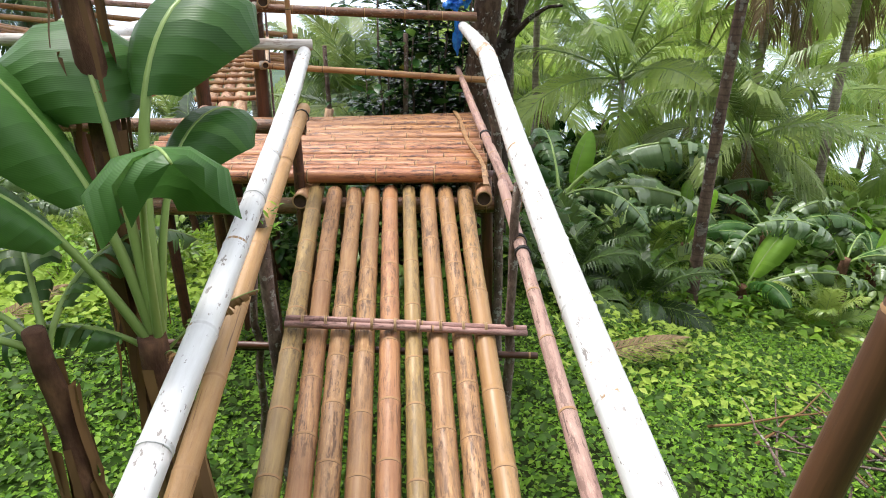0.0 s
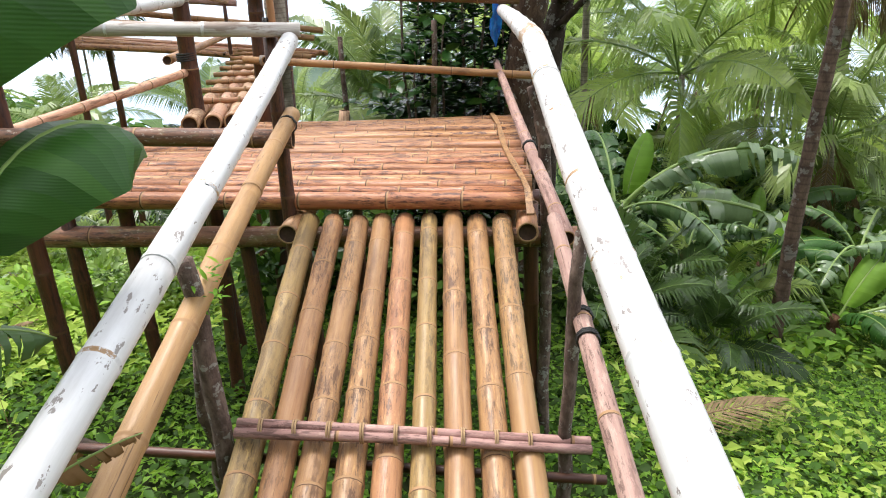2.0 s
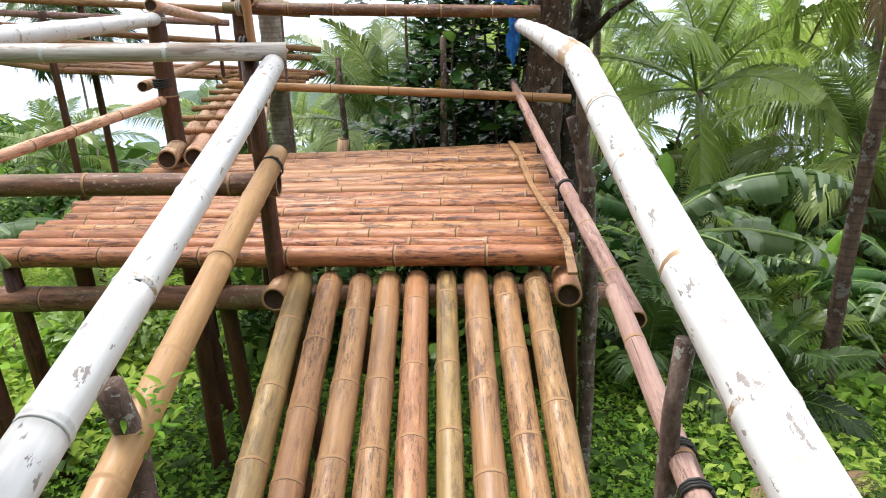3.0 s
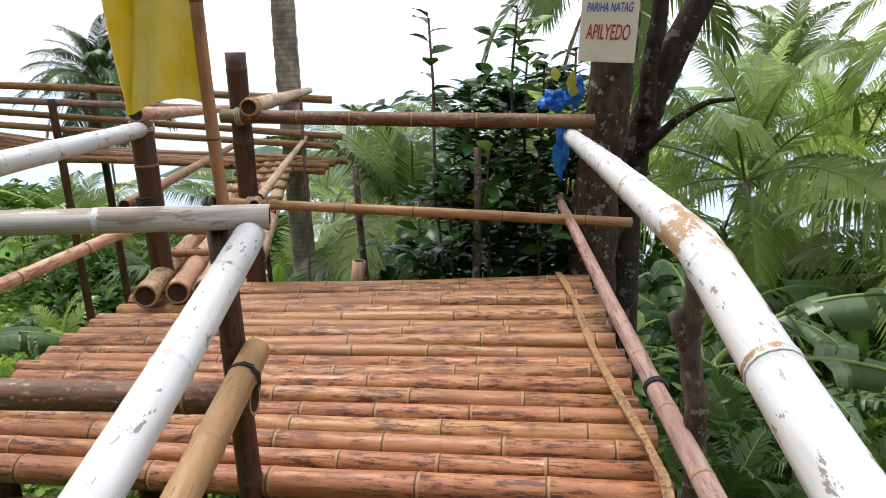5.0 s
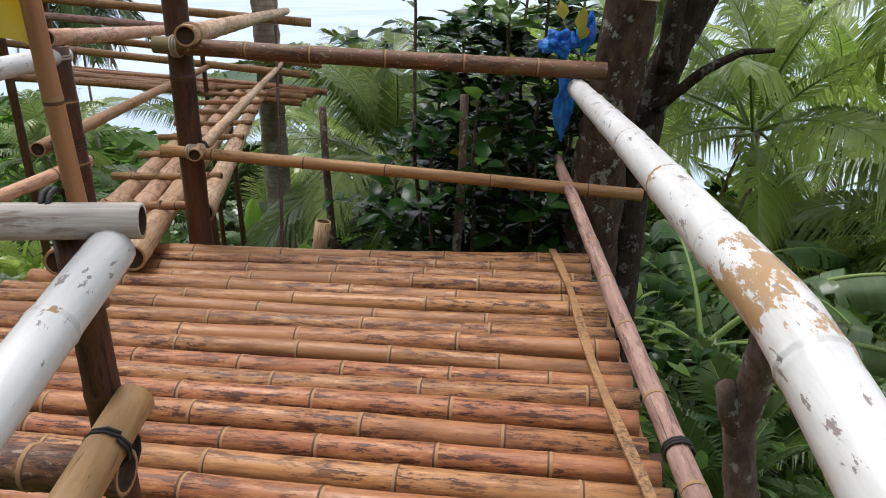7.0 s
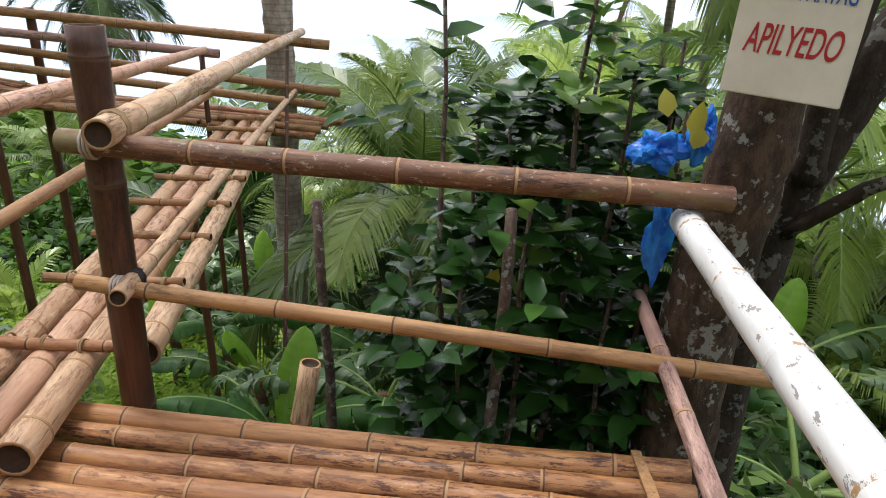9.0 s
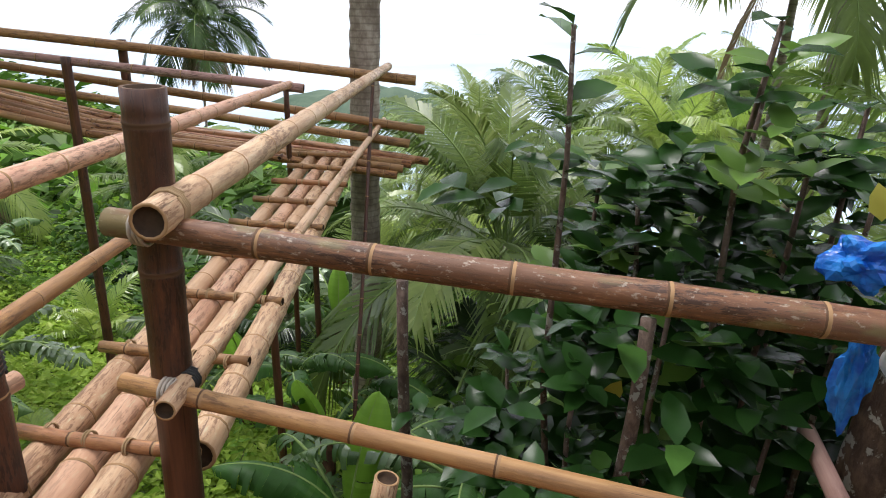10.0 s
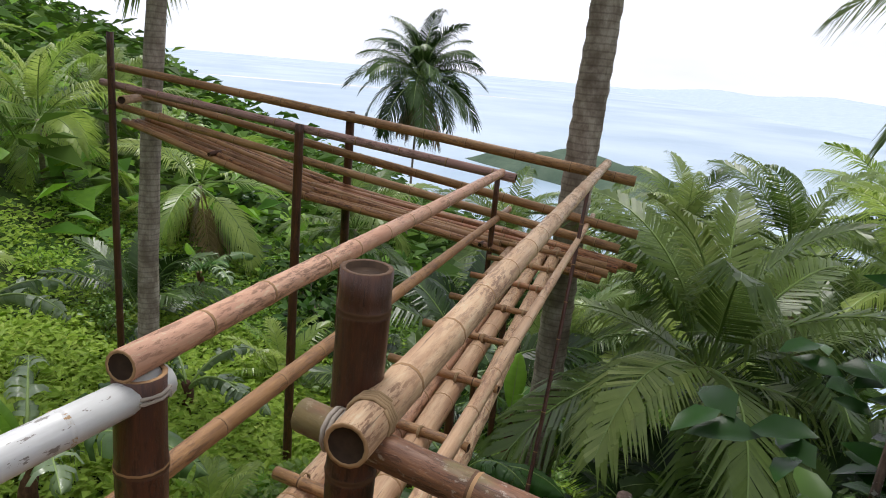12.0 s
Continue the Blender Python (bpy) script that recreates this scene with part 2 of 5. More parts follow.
L_BANANA_S = leaf_material("banana_leaf_sheen_tint", (0.06, 0.13, 0.04), (0.16, 0.25, 0.10), (0.42, 0.47, 0.30), 0.27, 0.34, 0.9, 48)
L_BANANA_Y = leaf_material("banana_leaf_young", (0.16, 0.32, 0.03), (0.20, 0.38, 0.04), (0.24, 0.40, 0.06), 0.4, 0.45)
# Green taken darker, holding some of the shade low in the shrub.
L_SHRUB = leaf_material("shrub_leaf_dark_glossy", (0.007, 0.025, 0.005), (0.023, 0.070, 0.014), (0.08, 0.17, 0.032), 0.26, 0.24, 0.20)
L_SHRUB_Y = leaf_material("shrub_leaf_light", (0.10, 0.20, 0.035), (0.14, 0.26, 0.045), (0.2, 0.3, 0.06), 0.35, 0.35)
# Near-black first tone puts the shade deep among the leaves into colour.
L_BUSH = leaf_material("bush_leaf", (0.005, 0.019, 0.003), (0.036, 0.098, 0.012), (0.20, 0.33, 0.05), 0.48, 0.24, 0.10)
L_GROUND = leaf_material("ground_cover_leaf", (0.06, 0.17, 0.012), (0.17, 0.35, 0.026), (0.40, 0.55, 0.07), 0.5, 0.38, 0.25)
L_GRASS = leaf_material("bright_weeds", (0.19, 0.32, 0.035), (0.36, 0.50, 0.07), (0.52, 0.60, 0.14), 0.5, 0.45, 0.2)
L_STALK = leaf_material("banana_petiole", (0.16, 0.24, 0.06), (0.20, 0.29, 0.08), (0.24, 0.32, 0.1), 0.4, 0.0)
L_DEAD = leaf_material("dead_leaf", (0.10, 0.055, 0.025), (0.20, 0.11, 0.045), (0.28, 0.17, 0.07), 0.8, 0.15, 0.2)


def ground_material():
    m = Mat("ground_soil_and_moss")
    v = m.coords((1, 1, 1))
    a, b = m.noise(v, 0.35, 6, 0.6), m.noise(v, 5, 6, 0.65)
    # Soil kept near black to deepen the shade under the leaves.
    base = m.mix(m.ramp(b, (0.35, 0.0), (0.65, 1.0)), (0.020, 0.016, 0.009), (0.028, 0.048, 0.011))
    base = m.mix(m.ramp(a, (0.35, 0.0), (0.65, 1.0)), base, (0.04, 0.085, 0.014))
    m.bump(b, 0.8, 0.05)
    return m.done(base, 0.95, 0.1)


M_GROUND = ground_material()


def sea_material():
    m = Mat("sea_water")
    v = m.coords((1, 1, 1))
    n = m.noise(v, 0.004, 5, 0.6)
    w = m.noise(v, 0.6, 4, 0.6)
    m.bump(w, 0.10, 0.3)
    return m.done(m.mix(m.ramp(n, (0.35, 0.0), (0.65, 1.0)), (0.24, 0.33, 0.42), (0.40, 0.48, 0.55)), 0.35, 0.22)


M_SEA = sea_material()


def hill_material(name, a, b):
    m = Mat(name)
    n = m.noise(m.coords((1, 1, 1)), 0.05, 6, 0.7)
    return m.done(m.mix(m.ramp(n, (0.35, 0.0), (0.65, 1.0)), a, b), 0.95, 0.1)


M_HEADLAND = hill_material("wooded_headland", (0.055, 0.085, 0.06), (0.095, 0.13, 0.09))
# Distance haze over the far coast is put into this blue-grey.
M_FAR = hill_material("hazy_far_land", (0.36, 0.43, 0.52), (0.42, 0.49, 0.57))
M_SAND = hill_material("pale_sandbar", (0.55, 0.52, 0.48), (0.66, 0.63, 0.58))
M_CORD = Mat("tan_binding_cord").done((0.33, 0.22, 0.12), 0.8, 0.2)
M_RUBBER = Mat("black_rubber_strip").done((0.018, 0.017, 0.016), 0.6, 0.4)
M_STRAP = Mat("pale_rag_tie").done((0.36, 0.31, 0.26), 0.8, 0.2)


def cloth_material():
    m = Mat("yellow_cloth")
    n = m.noise(m.coords((1, 1, 1)), 7, 4)
    w = m.noise(m.coords((300, 300, 300)), 1, 1)
    m.bump(w, 0.2, 0.002)
    return m.done(m.mix(m.ramp(n, (0.35, 0.0), (0.7, 1.0)), (0.74, 0.56, 0.02), (0.78, 0.70, 0.28)), 0.75, 0.2, 0.45)


M_CLOTH = cloth_material()


def bag_material():
    m = Mat("blue_plastic_film")
    n = m.noise(m.coords((1, 1, 1)), 12, 4)
    m.bump(n, 0.7, 0.02)
    return m.done(m.mix(m.ramp(n, (0.4, 0.0), (0.6, 1.0)), (0.01, 0.10, 0.50), (0.03, 0.27, 0.75)), 0.25, 0.5, 0.25)


M_BAG = bag_material()


def board_material():
    m = Mat("cream_painted_board")
    n = m.noise(m.coords((1, 1, 1)), 9, 6, 0.65)
    s = m.ramp(m.noise(m.coords((22, 1, 9)), 2.0, 5, 0.7), (0.70, 0.0), (0.72, 1.0))
    return m.done(m.mix(s, m.mix(m.ramp(n, (0.3, 0.0), (0.75, 1.0)), (0.66, 0.60, 0.49), (0.56, 0.49, 0.38)), (0.16, 0.12, 0.09)), 0.6, 0.4)


M_BOARD = board_material()
M_INK_BLUE = Mat("blue_brush_paint").done((0.02, 0.08, 0.33), 0.5)
M_INK_RED = Mat("red_brush_paint").done((0.36, 0.018, 0.02), 0.5)

# ---- mesh helpers ----
rng = random.Random(7)


def V(*p):
    return Vector(p)


def mesh_from(name, verts, faces, mats, idx=None, smooth=True):
    me = bpy.data.meshes.new(name)
    me.from_pydata(verts, [], faces)
    for m in mats:
        me.materials.append(m)
    if idx is not None:
        me.polygons.foreach_set("material_index", idx)
    me.polygons.foreach_set("use_smooth", [smooth] * len(me.polygons))
    me.update()
    return me


def thing(name, at, label, category, group="", kind=""):
    ob = new(name)
    ob.empty_display_size = 0.2
    ob.matrix_world = Matrix.Translation(at)
    return tagged(ob, label, category, group, kind)


BASE = {}


def under(ob, parent, m):
    """Puts ob at the world pose m, below parent."""
    BASE[ob] = m
    if parent is None:
        ob.matrix_world = m
    else:
        ob.parent = parent
        top = BASE.get(parent) or Matrix.Translation(parent.location)
        ob.matrix_parent_inverse = Matrix.Identity(4)
        ob.matrix_basis = top.inverted() @ m
    return ob


def part(name, me, parent, m=None, label=""):
    ob = new(name, me)
    under(ob, parent, m or Matrix.Identity(4))
    if label:
        ob["label"] = label
    return ob


def axis_pose(a, b):
    """A pose at a whose z points to b."""
    a, b = Vector(a), Vector(b)
    return Matrix.Translation(a) @ (b - a).to_track_quat("Z", "Y").to_matrix().to_4x4()


def bamboo_mesh(length, r0, r1, gap, seed, mats, segs=14, bow=0.0, wob=0.004):
    """A culm along z with swollen nodes, open ends and a slight bow."""
    q = random.Random(seed)
    zs, mat_of = [(0.0, 1.0, 0)], []
    z = q.uniform(0.25, 0.9) * gap
    while z < length - 0.03:
        for dz, f, k in ((-0.016, 1.0, 0), (-0.006, 1.035, 2), (0.0, 0.99, 2), (0.004, 1.055, 1), (0.009, 1.02, 1), (0.03, 0.985, 0)):
            if 0.001 < z + dz < length - 0.001:
                zs.append((z + dz, f, k))
        mid = z + gap * 0.5
        if mid < length - 0.05:
            zs.append((mid, 0.975, 0))
        z += gap * q.uniform(0.82, 1.2)
    zs.append((length, 1.0, 0))
    zs.sort()
    ax, ay, ph = q.uniform(-1, 1), q.uniform(-1, 1), q.uniform(0, 6)
    verts, faces, idx = [], [], []
    for zz, f, k in zs:
        s = zz / length
        r = (r0 + (r1 - r0) * s) * f
        cx = wob * ax * math.sin(7 * s + ph) 
        cy = wob * ay * math.sin(5 * s + ph) - bow * 4 * s * (1 - s)
        for j in range(segs):
            a = 2 * math.pi * j / segs
            verts.append((cx + r * math.cos(a), cy + r * math.sin(a), zz))
    n = len(zs)
    for i in range(n - 1):
        for j in range(segs):
            j2 = (j + 1) % segs
            faces.append((i * segs + j, i * segs + j2, (i + 1) * segs + j2, (i + 1) * segs + j))
            idx.append(0 if not (zs[i][2] and zs[i + 1][2]) else 3 if zs[i][2] == 2 and zs[i + 1][2] == 2 else 1)
    for end, sign in ((0, 1), (n - 1, -1)):
        ring = [verts[end * segs + j] for j in range(segs)]
        c = (sum(v[0] for v in ring) / segs, sum(v[1] for v in ring) / segs)
        base = len(verts)
        for fr, dz in ((0.80, 0.0), (0.76, 0.014), (0.0, 0.008)):
            for v in ring:
                verts.append((c[0] + (v[0] - c[0]) * fr, c[1] + (v[1] - c[1]) * fr, v[2] + sign * min(dz, length * 0.3)))
        chain = [end * segs, base, base + segs, base + 2 * segs]
        for step, (p, r) in enumerate(zip(chain, chain[1:])):
            for j in range(segs):
                j2 = (j + 1) % segs
                quad = (p + j, r + j, r + j2, p + j2)
                faces.append(quad if sign > 0 else quad[::-1])
                idx.append(1 if step == 0 else 2)
    me = mesh_from("bamboo", verts, faces, mats, idx)
    return me


def bent_pole(name, pts, r0, r1, mat, parent, label, gap, node):
    """A culm along a bent line."""
    pts = [Vector(p) for p in pts]
    line = []
    for a, b in zip(pts, pts[1:]):
        k = max(2, int((b - a).length / 0.06))
        line += [a.lerp(b, i / k) for i in range(k)]
    line.append(pts[-1])
    for _ in range(1):
        line = [line[0]] + [(p + 2 * q + r) / 4 for p, q, r in zip(line, line[1:], line[2:])] + [line[-1]]
    run = 0.0
    nxt = gap * 0.6
    fine, rad, kind = [line[0]], [r0], [0]
    total = sum((b - a).length for a, b in zip(line, line[1:]))
    for a, b in zip(line, line[1:]):
        d = (b - a).length
        if run + d > nxt:
            c = a.lerp(b, (nxt - run) / d)
            t = (b - a).normalized()
            r = r0 + (r1 - r0) * nxt / total
            for dz, f, kk in ((-0.014, 1.0, 0), (-0.006, 1.035, 1), (0.0, 0.99, 1), (0.004, 1.055, 1), (0.010, 1.02, 1), (0.024, 0.99, 0)):
                fine.append(c + t * dz), rad.append(r * f), kind.append(kk)
            nxt += gap * (0.85 + 0.3 * noise.random())
        elif (b - fine[-1]).length > 0.03:
            fine.append(b), rad.append(r0 + (r1 - r0) * (run + d) / total), kind.append(0)
        run += d
    o = pts[0]
    v, f = tube(fine, rad, 16)
    idx = [1 if kind[i] and kind[i + 1] else 0 for i in range(len(fine) - 1) for _ in range(16)] + [2, 2]
    m = axis_pose(pts[0], pts[-1])
    inv = m.inverted()
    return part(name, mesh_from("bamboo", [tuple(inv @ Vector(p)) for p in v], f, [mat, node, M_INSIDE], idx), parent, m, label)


SEED = [100]


def pole(name, a, b, r0, r1=None, mat=None, parent=None, label="", gap=0.32, bow=0.0, node=None, segs=14, wob=0.004):
    SEED[0] += 1
    a, b = Vector(a), Vector(b)
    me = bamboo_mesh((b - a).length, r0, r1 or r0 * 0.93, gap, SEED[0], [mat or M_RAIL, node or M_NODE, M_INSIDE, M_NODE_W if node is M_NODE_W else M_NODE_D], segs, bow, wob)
    return part(name, me, parent, axis_pose(a, b), label)


def tube(points, radii, segs=8, wobble=0.0, seed=1):
    """A tube along points, with uneven sides where wobble is set."""
    q = random.Random(seed)
    verts, faces = [], []
    pts = [Vector(p) for p in points]
    n = len(pts)
    side = None
    for i, p in enumerate(pts):
        d = (pts[min(i + 1, n - 1)] - pts[max(i - 1, 0)]).normalized()
        if side is None:
            side = d.orthogonal().normalized()
        side = (side - d * side.dot(d)).normalized()
        up = d.cross(side)
        for j in range(segs):
            a = 2 * math.pi * j / segs
            r = radii[i] * (1 + wobble * q.uniform(-1, 1))
            verts.append(tuple(p + (side * math.cos(a) + up * math.sin(a)) * r))
    for i in range(n - 1):
        for j in range(segs):
            j2 = (j + 1) % segs
            faces.append((i * segs + j, i * segs + j2, (i + 1) * segs + j2, (i + 1) * segs + j))
    faces.append(tuple(range(segs))[::-1])
    faces.append(tuple((n - 1) * segs + j for j in range(segs)))
    return verts, faces


def lash(parent, at, axis, r, mat, turns=4, width=0.006, label=""):
    """Binding wound round a pole."""
    axis = Vector(axis).normalized()
    s = axis.orthogonal().normalized()
    u = axis.cross(s)
    q = random.Random(int(abs(at[0] * 977 + at[1] * 131 + at[2] * 71) * 10))
    pts = []
    for k in range(turns * 10 + 1):
        a = 2 * math.pi * k / 10
        off = (k / (turns * 10) - 0.5) * turns * width * 2.1 + q.uniform(-0.2, 0.2) * width
        pts.append(Vector(at) + (s * math.cos(a) + u * math.sin(a)) * (r + width * 0.7) + axis * off)
    v, f = tube(pts, [width] * len(pts), 5)
    o = Vector(at)
    me = mesh_from("lashing", [tuple(Vector(p) - o) for p in v], f, [mat])
    return part("lashing", me, parent, Matrix.Translation(o), label)


def leaves_mesh(name, C, D, U, length, width, mat, droop=0.25, fold=0.25, rows=2):
    """Many leaves in one mesh: at C, pointing along D, with their faces to U."""
    C, D, U = (np.asarray(a, float) for a in (C, D, U))
    n = len(C)
    D = D / np.linalg.norm(D, axis=1)[:, None]
    S = np.cross(D, U)
    S /= np.linalg.norm(S, axis=1)[:, None] + 1e-9
    N = np.cross(S, D)
    Lh, W = np.asarray(length)[:, None], np.asarray(width)[:, None]
    if rows == 1:
        P = [C, C + D * Lh * 0.5 + S * W + N * W * fold, C + D * Lh - N * Lh * droop, C + D * Lh * 0.5 - S * W + N * W * fold]
        quads, tris = [(0, 1, 2, 3)], []
        k = 4
    else:
        m1, m2 = C + D * Lh * 0.35 - N * Lh * droop * 0.12, C + D * Lh * 0.72 - N * Lh * droop * 0.5
        P = [C, m1 + S * W + N * W * fold, m1, m1 - S * W + N * W * fold, m2 + S * W * 0.8 + N * W * fold * 0.8, m2, m2 - S * W * 0.8 + N * W * fold * 0.8, C + D * Lh - N * Lh * droop]
        quads, tris = [(1, 4, 5, 2), (2, 5, 6, 3)], [(0, 1, 2), (0, 2, 3), (4, 7, 5), (5, 7, 6)]
        k = 8
    verts = np.stack(P, 1).reshape(-1, 3)
    base = (np.arange(n) * k)[:, None]
    fl = [base + np.array(f)[None, :] for f in quads + tris]
    faces = [tuple(r) for a in fl for r in a.tolist()]
    return mesh_from(name, verts.tolist(), faces, [mat], smooth=rows > 1)


# ---- terrain ----


def soft(v, k=1.0):
    return np.logaddexp(0, np.asarray(v, float) * k) / k


def ground_z(x, y):
    x, y = np.asarray(x, float), np.asarray(y, float)
    z = -1.62 - (0.33 - 0.20 / (1 + np.exp(-np.clip((x - 3.2) / 1.1, -50, 50)))) * soft(y - 5.0, 1.2) - 0.30 * (soft(x - 0.8, 2) - soft(x - 9, 2))
    z = z + 0.15 * soft(-x - 9, 0.5) + 9.0 * np.exp(-((x + 85) ** 2 + (y - 42) ** 2) / 2400)
    z = z + 0.98 * np.exp(-(np.maximum(np.abs(x) - 0.9, 0) / 1.5) ** 2) / (1 + np.exp(np.clip((y - 0.85) * 8.0, -60, 60)))
    # Unseen rise behind the start, added to block sky light from there.
    z = z + 0.85 * (soft(-y - 3.0, 1.0) - soft(-y - 30, 1.0))
    z = z - 0.42 * soft(y - 18.0, 0.8) / (1 + np.exp(-np.clip((x - 3.0) / 1.5, -50, 50)))
    far = np.hypot(x, y)
    z = z - 0.45 * soft(far - 105, 0.1)
    z = z + 0.10 * np.sin(x * 0.9 + 1.3) * np.cos(y * 0.7) + 0.35 * np.sin(x * 0.16 + 2) * np.cos(y * 0.19 + 1) * np.minimum(far / 25, 2.5)
    return np.maximum(z, -64)


def build_ground():
    g = []
    s = 0.0
    while s < 330:
        g.append(s)
        s += 0.22 + s * 0.035
    axis = np.array([-v for v in g[:0:-1]] + g)
    xs, ys = axis, axis + 3
    X, Y = np.meshgrid(xs, ys)
    Z = ground_z(X, Y)
    n = len(xs)
    verts = np.stack([X, Y, Z], -1).reshape(-1, 3).tolist()
    faces = [(i * n + j, i * n + j + 1, (i + 1) * n + j + 1, (i + 1) * n + j) for i in range(n - 1) for j in range(n - 1)]
    ob = new("ground", mesh_from("ground", verts, faces, [M_GROUND]))
    tagged(ob, "sloping hillside of green undergrowth and dark soil", "ground", kind="structure")


def build_sea():
    v = [(-5000, -5000, -60), (5000, -5000, -60), (5000, 5000, -60), (-5000, 5000, -60)]
    tagged(new("sea", mesh_from("sea", v, [(0, 1, 2, 3)], [M_SEA])), "calm pale grey-blue sea in a wide bay", "sea", kind="structure")


def land(name, cx, cy, rx, ry, h, turn, mat, label, seed, low=-60.5):
    """A low piece of land with an uneven crest."""
    verts, faces = [], []
    a, b = 40, 14
    for i in range(b + 1):
        for j in range(a + 1):
            u, w = j / a * 2 - 1, i / b * 2 - 1
            e = max(0.0, 1 - u * u) * max(0.0, 1 - w * w)
            z = low + h * (e ** 0.7) * (0.75 + 0.6 * noise.noise((u * 3 + seed, w * 2, seed)))
            p = Matrix.Rotation(radians(turn), 3, "Z") @ Vector((u * rx, w * ry, 0))
            verts.append((cx + p.x, cy + p.y, z))
    for i in range(b):
        for j in range(a):
            k = i * (a + 1) + j
            faces.append((k, k + 1, k + a + 2, k + a + 1))
    return tagged(new(name, mesh_from(name, verts, faces, [mat])), label, "land", kind="structure")


build_ground()
build_sea()
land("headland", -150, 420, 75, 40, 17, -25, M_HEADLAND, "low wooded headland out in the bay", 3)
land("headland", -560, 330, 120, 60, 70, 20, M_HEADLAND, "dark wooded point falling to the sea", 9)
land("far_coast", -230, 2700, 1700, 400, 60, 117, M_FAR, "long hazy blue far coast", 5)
land("sandbar", -985, 1120, 330, 24, 1.6, 41, M_SAND, "long pale sandbar in shallow water", 6)
land("sandbar", -704, 1381, 90, 12, 1.4, 27, M_SAND, "narrow pale sandbar in shallow water", 7)

# ---- the bamboo ramp ----
RY0, RY1 = 0.6, 4.34


def ramp_z(y, s):
    """Height of the ramp's pole centres; s runs from 0 (west) to 1 (east)."""
    top = -0.157
    return top - 0.218 * (RY1 - y) + (0.035 - 0.06 * s) * (RY1 - y) / 1.35


ramp = thing("bamboo_ramp", (-0.35, 2.4, -0.6), "sloping ramp of whole tan bamboo poles tied with a batten", "ramp")
for k in range(9):
    s = k / 8
    y1, y0 = RY1 + rng.uniform(-0.02, 0.02), RY0 + rng.uniform(-0.05, 0.05)
    x_of = lambda y: (-0.858 + 0.086 * (RY1 - y)) * (1 - s) + (0.168 + 0.055 * (RY1 - y)) * s
    dz = rng.uniform(-0.006, 0.006)
    thin = k == 5
    pole("bamboo_pole", (x_of(y0), y0, ramp_z(y0, s) + dz), (x_of(y1), y1, ramp_z(y1, s) + dz), 0.046 if thin else 0.0535, 0.044 if thin else 0.053,
         (M_RAMP_G, M_RAMP, M_RAMP, M_RAMP, M_RAMP, M_RAMP_G, M_RAMP, M_RAMP, M_RAMP_G)[k], ramp, gap=0.36, wob=0.008)
# batten of two split strips lashed across the poles
for dy, dz in ((0.0, 0.0), (0.032, 0.01)):
    pole("batten", (-0.745, 2.77 + dy, -0.352 + dz), (0.46, 2.85 + dy, -0.462 + dz), 0.019, 0.017, M_GREY, ramp, "thin weathered brown batten", gap=0.4, segs=8, wob=0.012)
for k in range(1, 10):
    xk = -0.66 + 0.114 * (k - 1)
    lash(ramp, (xk, 2.79 + 0.066 * (xk + 0.745), -0.348 - 0.091 * (xk + 0.745)), (1, 0.066, -0.09), 0.03, M_CORD, 2, 0.004)
pole("cross_beam", (-1.5, 2.86, -0.50), (0.52, 2.86, -0.60), 0.020, 0.018, M_DARK, ramp, "thin dark cross stick under the poles", gap=0.4, segs=10)
pole("cross_beam", (-0.75, 1.4, -0.86), (0.5, 1.4, -0.93), 0.05, 0.045, M_DARK, ramp, "dark round cross beam under the poles")

# ---- the platform ----
deck = thing("bamboo_platform", (-1.0, 5.3, -0.1), "raised platform floored with rows of reddish-brown bamboo poles", "platform")
rows_n = 19
for k in range(rows_n):
    f = k / (rows_n - 1)
    yl, yr = 4.44 + f * 1.90, 4.32 + f * 2.02
    r = rng.uniform(0.041, 0.0515)
    x0, x1 = -2.34 + rng.uniform(-0.07, 0.05), 0.30 + rng.uniform(-0.03, 0.05)
    a, b = (x0, yl, -r + rng.uniform(-0.016, 0.006)), (x1, yr, -r + rng.uniform(-0.016, 0.006))
    if k % 2:
        a, b = b, a
    pole("floor_pole", a, b, r, r * 0.95, M_FLOOR, deck, gap=0.30 + 0.28 * rng.random(), wob=0.011)
# lengthwise strip lying on the floor poles
strip_v = []
for i in range(13):
    f = i / 12
    x, y = 0.105 + f * 0.20 + 0.012 * math.sin(f * 9), 6.36 - f * 2.2
    z = 0.004 if y > 4.32 else 0.004 - (4.32 - y) * 0.5
    for sx in (-1, 1):
        for dz in (0, 0.011):
            strip_v.append((x + sx * (0.016 + 0.003 * math.sin(i * 1.7)), y, z + dz))
strip_f = []
for i in range(12):
    a, b = i * 4, i * 4 + 4
    strip_f += [(a, a + 1, b + 1, b), (a + 1, a + 3, b + 3, b + 1), (a + 3, a + 2, b + 2, b + 3), (a + 2, a, b, b + 2)]
strip_f += [(0, 2, 3, 1), (48, 49, 51, 50)]
strip = tagged(new("bamboo_strip", mesh_from("strip", strip_v, strip_f, [M_RAMP], smooth=False)), "thin split bamboo strip lying along the platform edge", "strip")
# beams and legs below
for x, xe in ((-0.945, -0.96), (0.298, 0.30)):
    pole("joist", (x, 4.17, -0.168), (xe, 6.2, -0.168), 0.056, 0.052, M_RAIL, deck, "hollow joist end showing under the floor")
# Darker brown culm material puts the shade under the floor into this beam.
pole("beam", (-2.5, 4.50, -0.30), (0.58, 4.48, -0.315), 0.065, 0.058, M_MUDDY, deck, "thick bamboo beam with the floor's shade put into its brown", gap=0.42)
for y in (5.1, 5.7, 6.25):
    pole("beam", (-2.45, y, -0.285), (0.42, y, -0.285), 0.055, 0.05, M_DARK, deck, "dark bamboo beam")
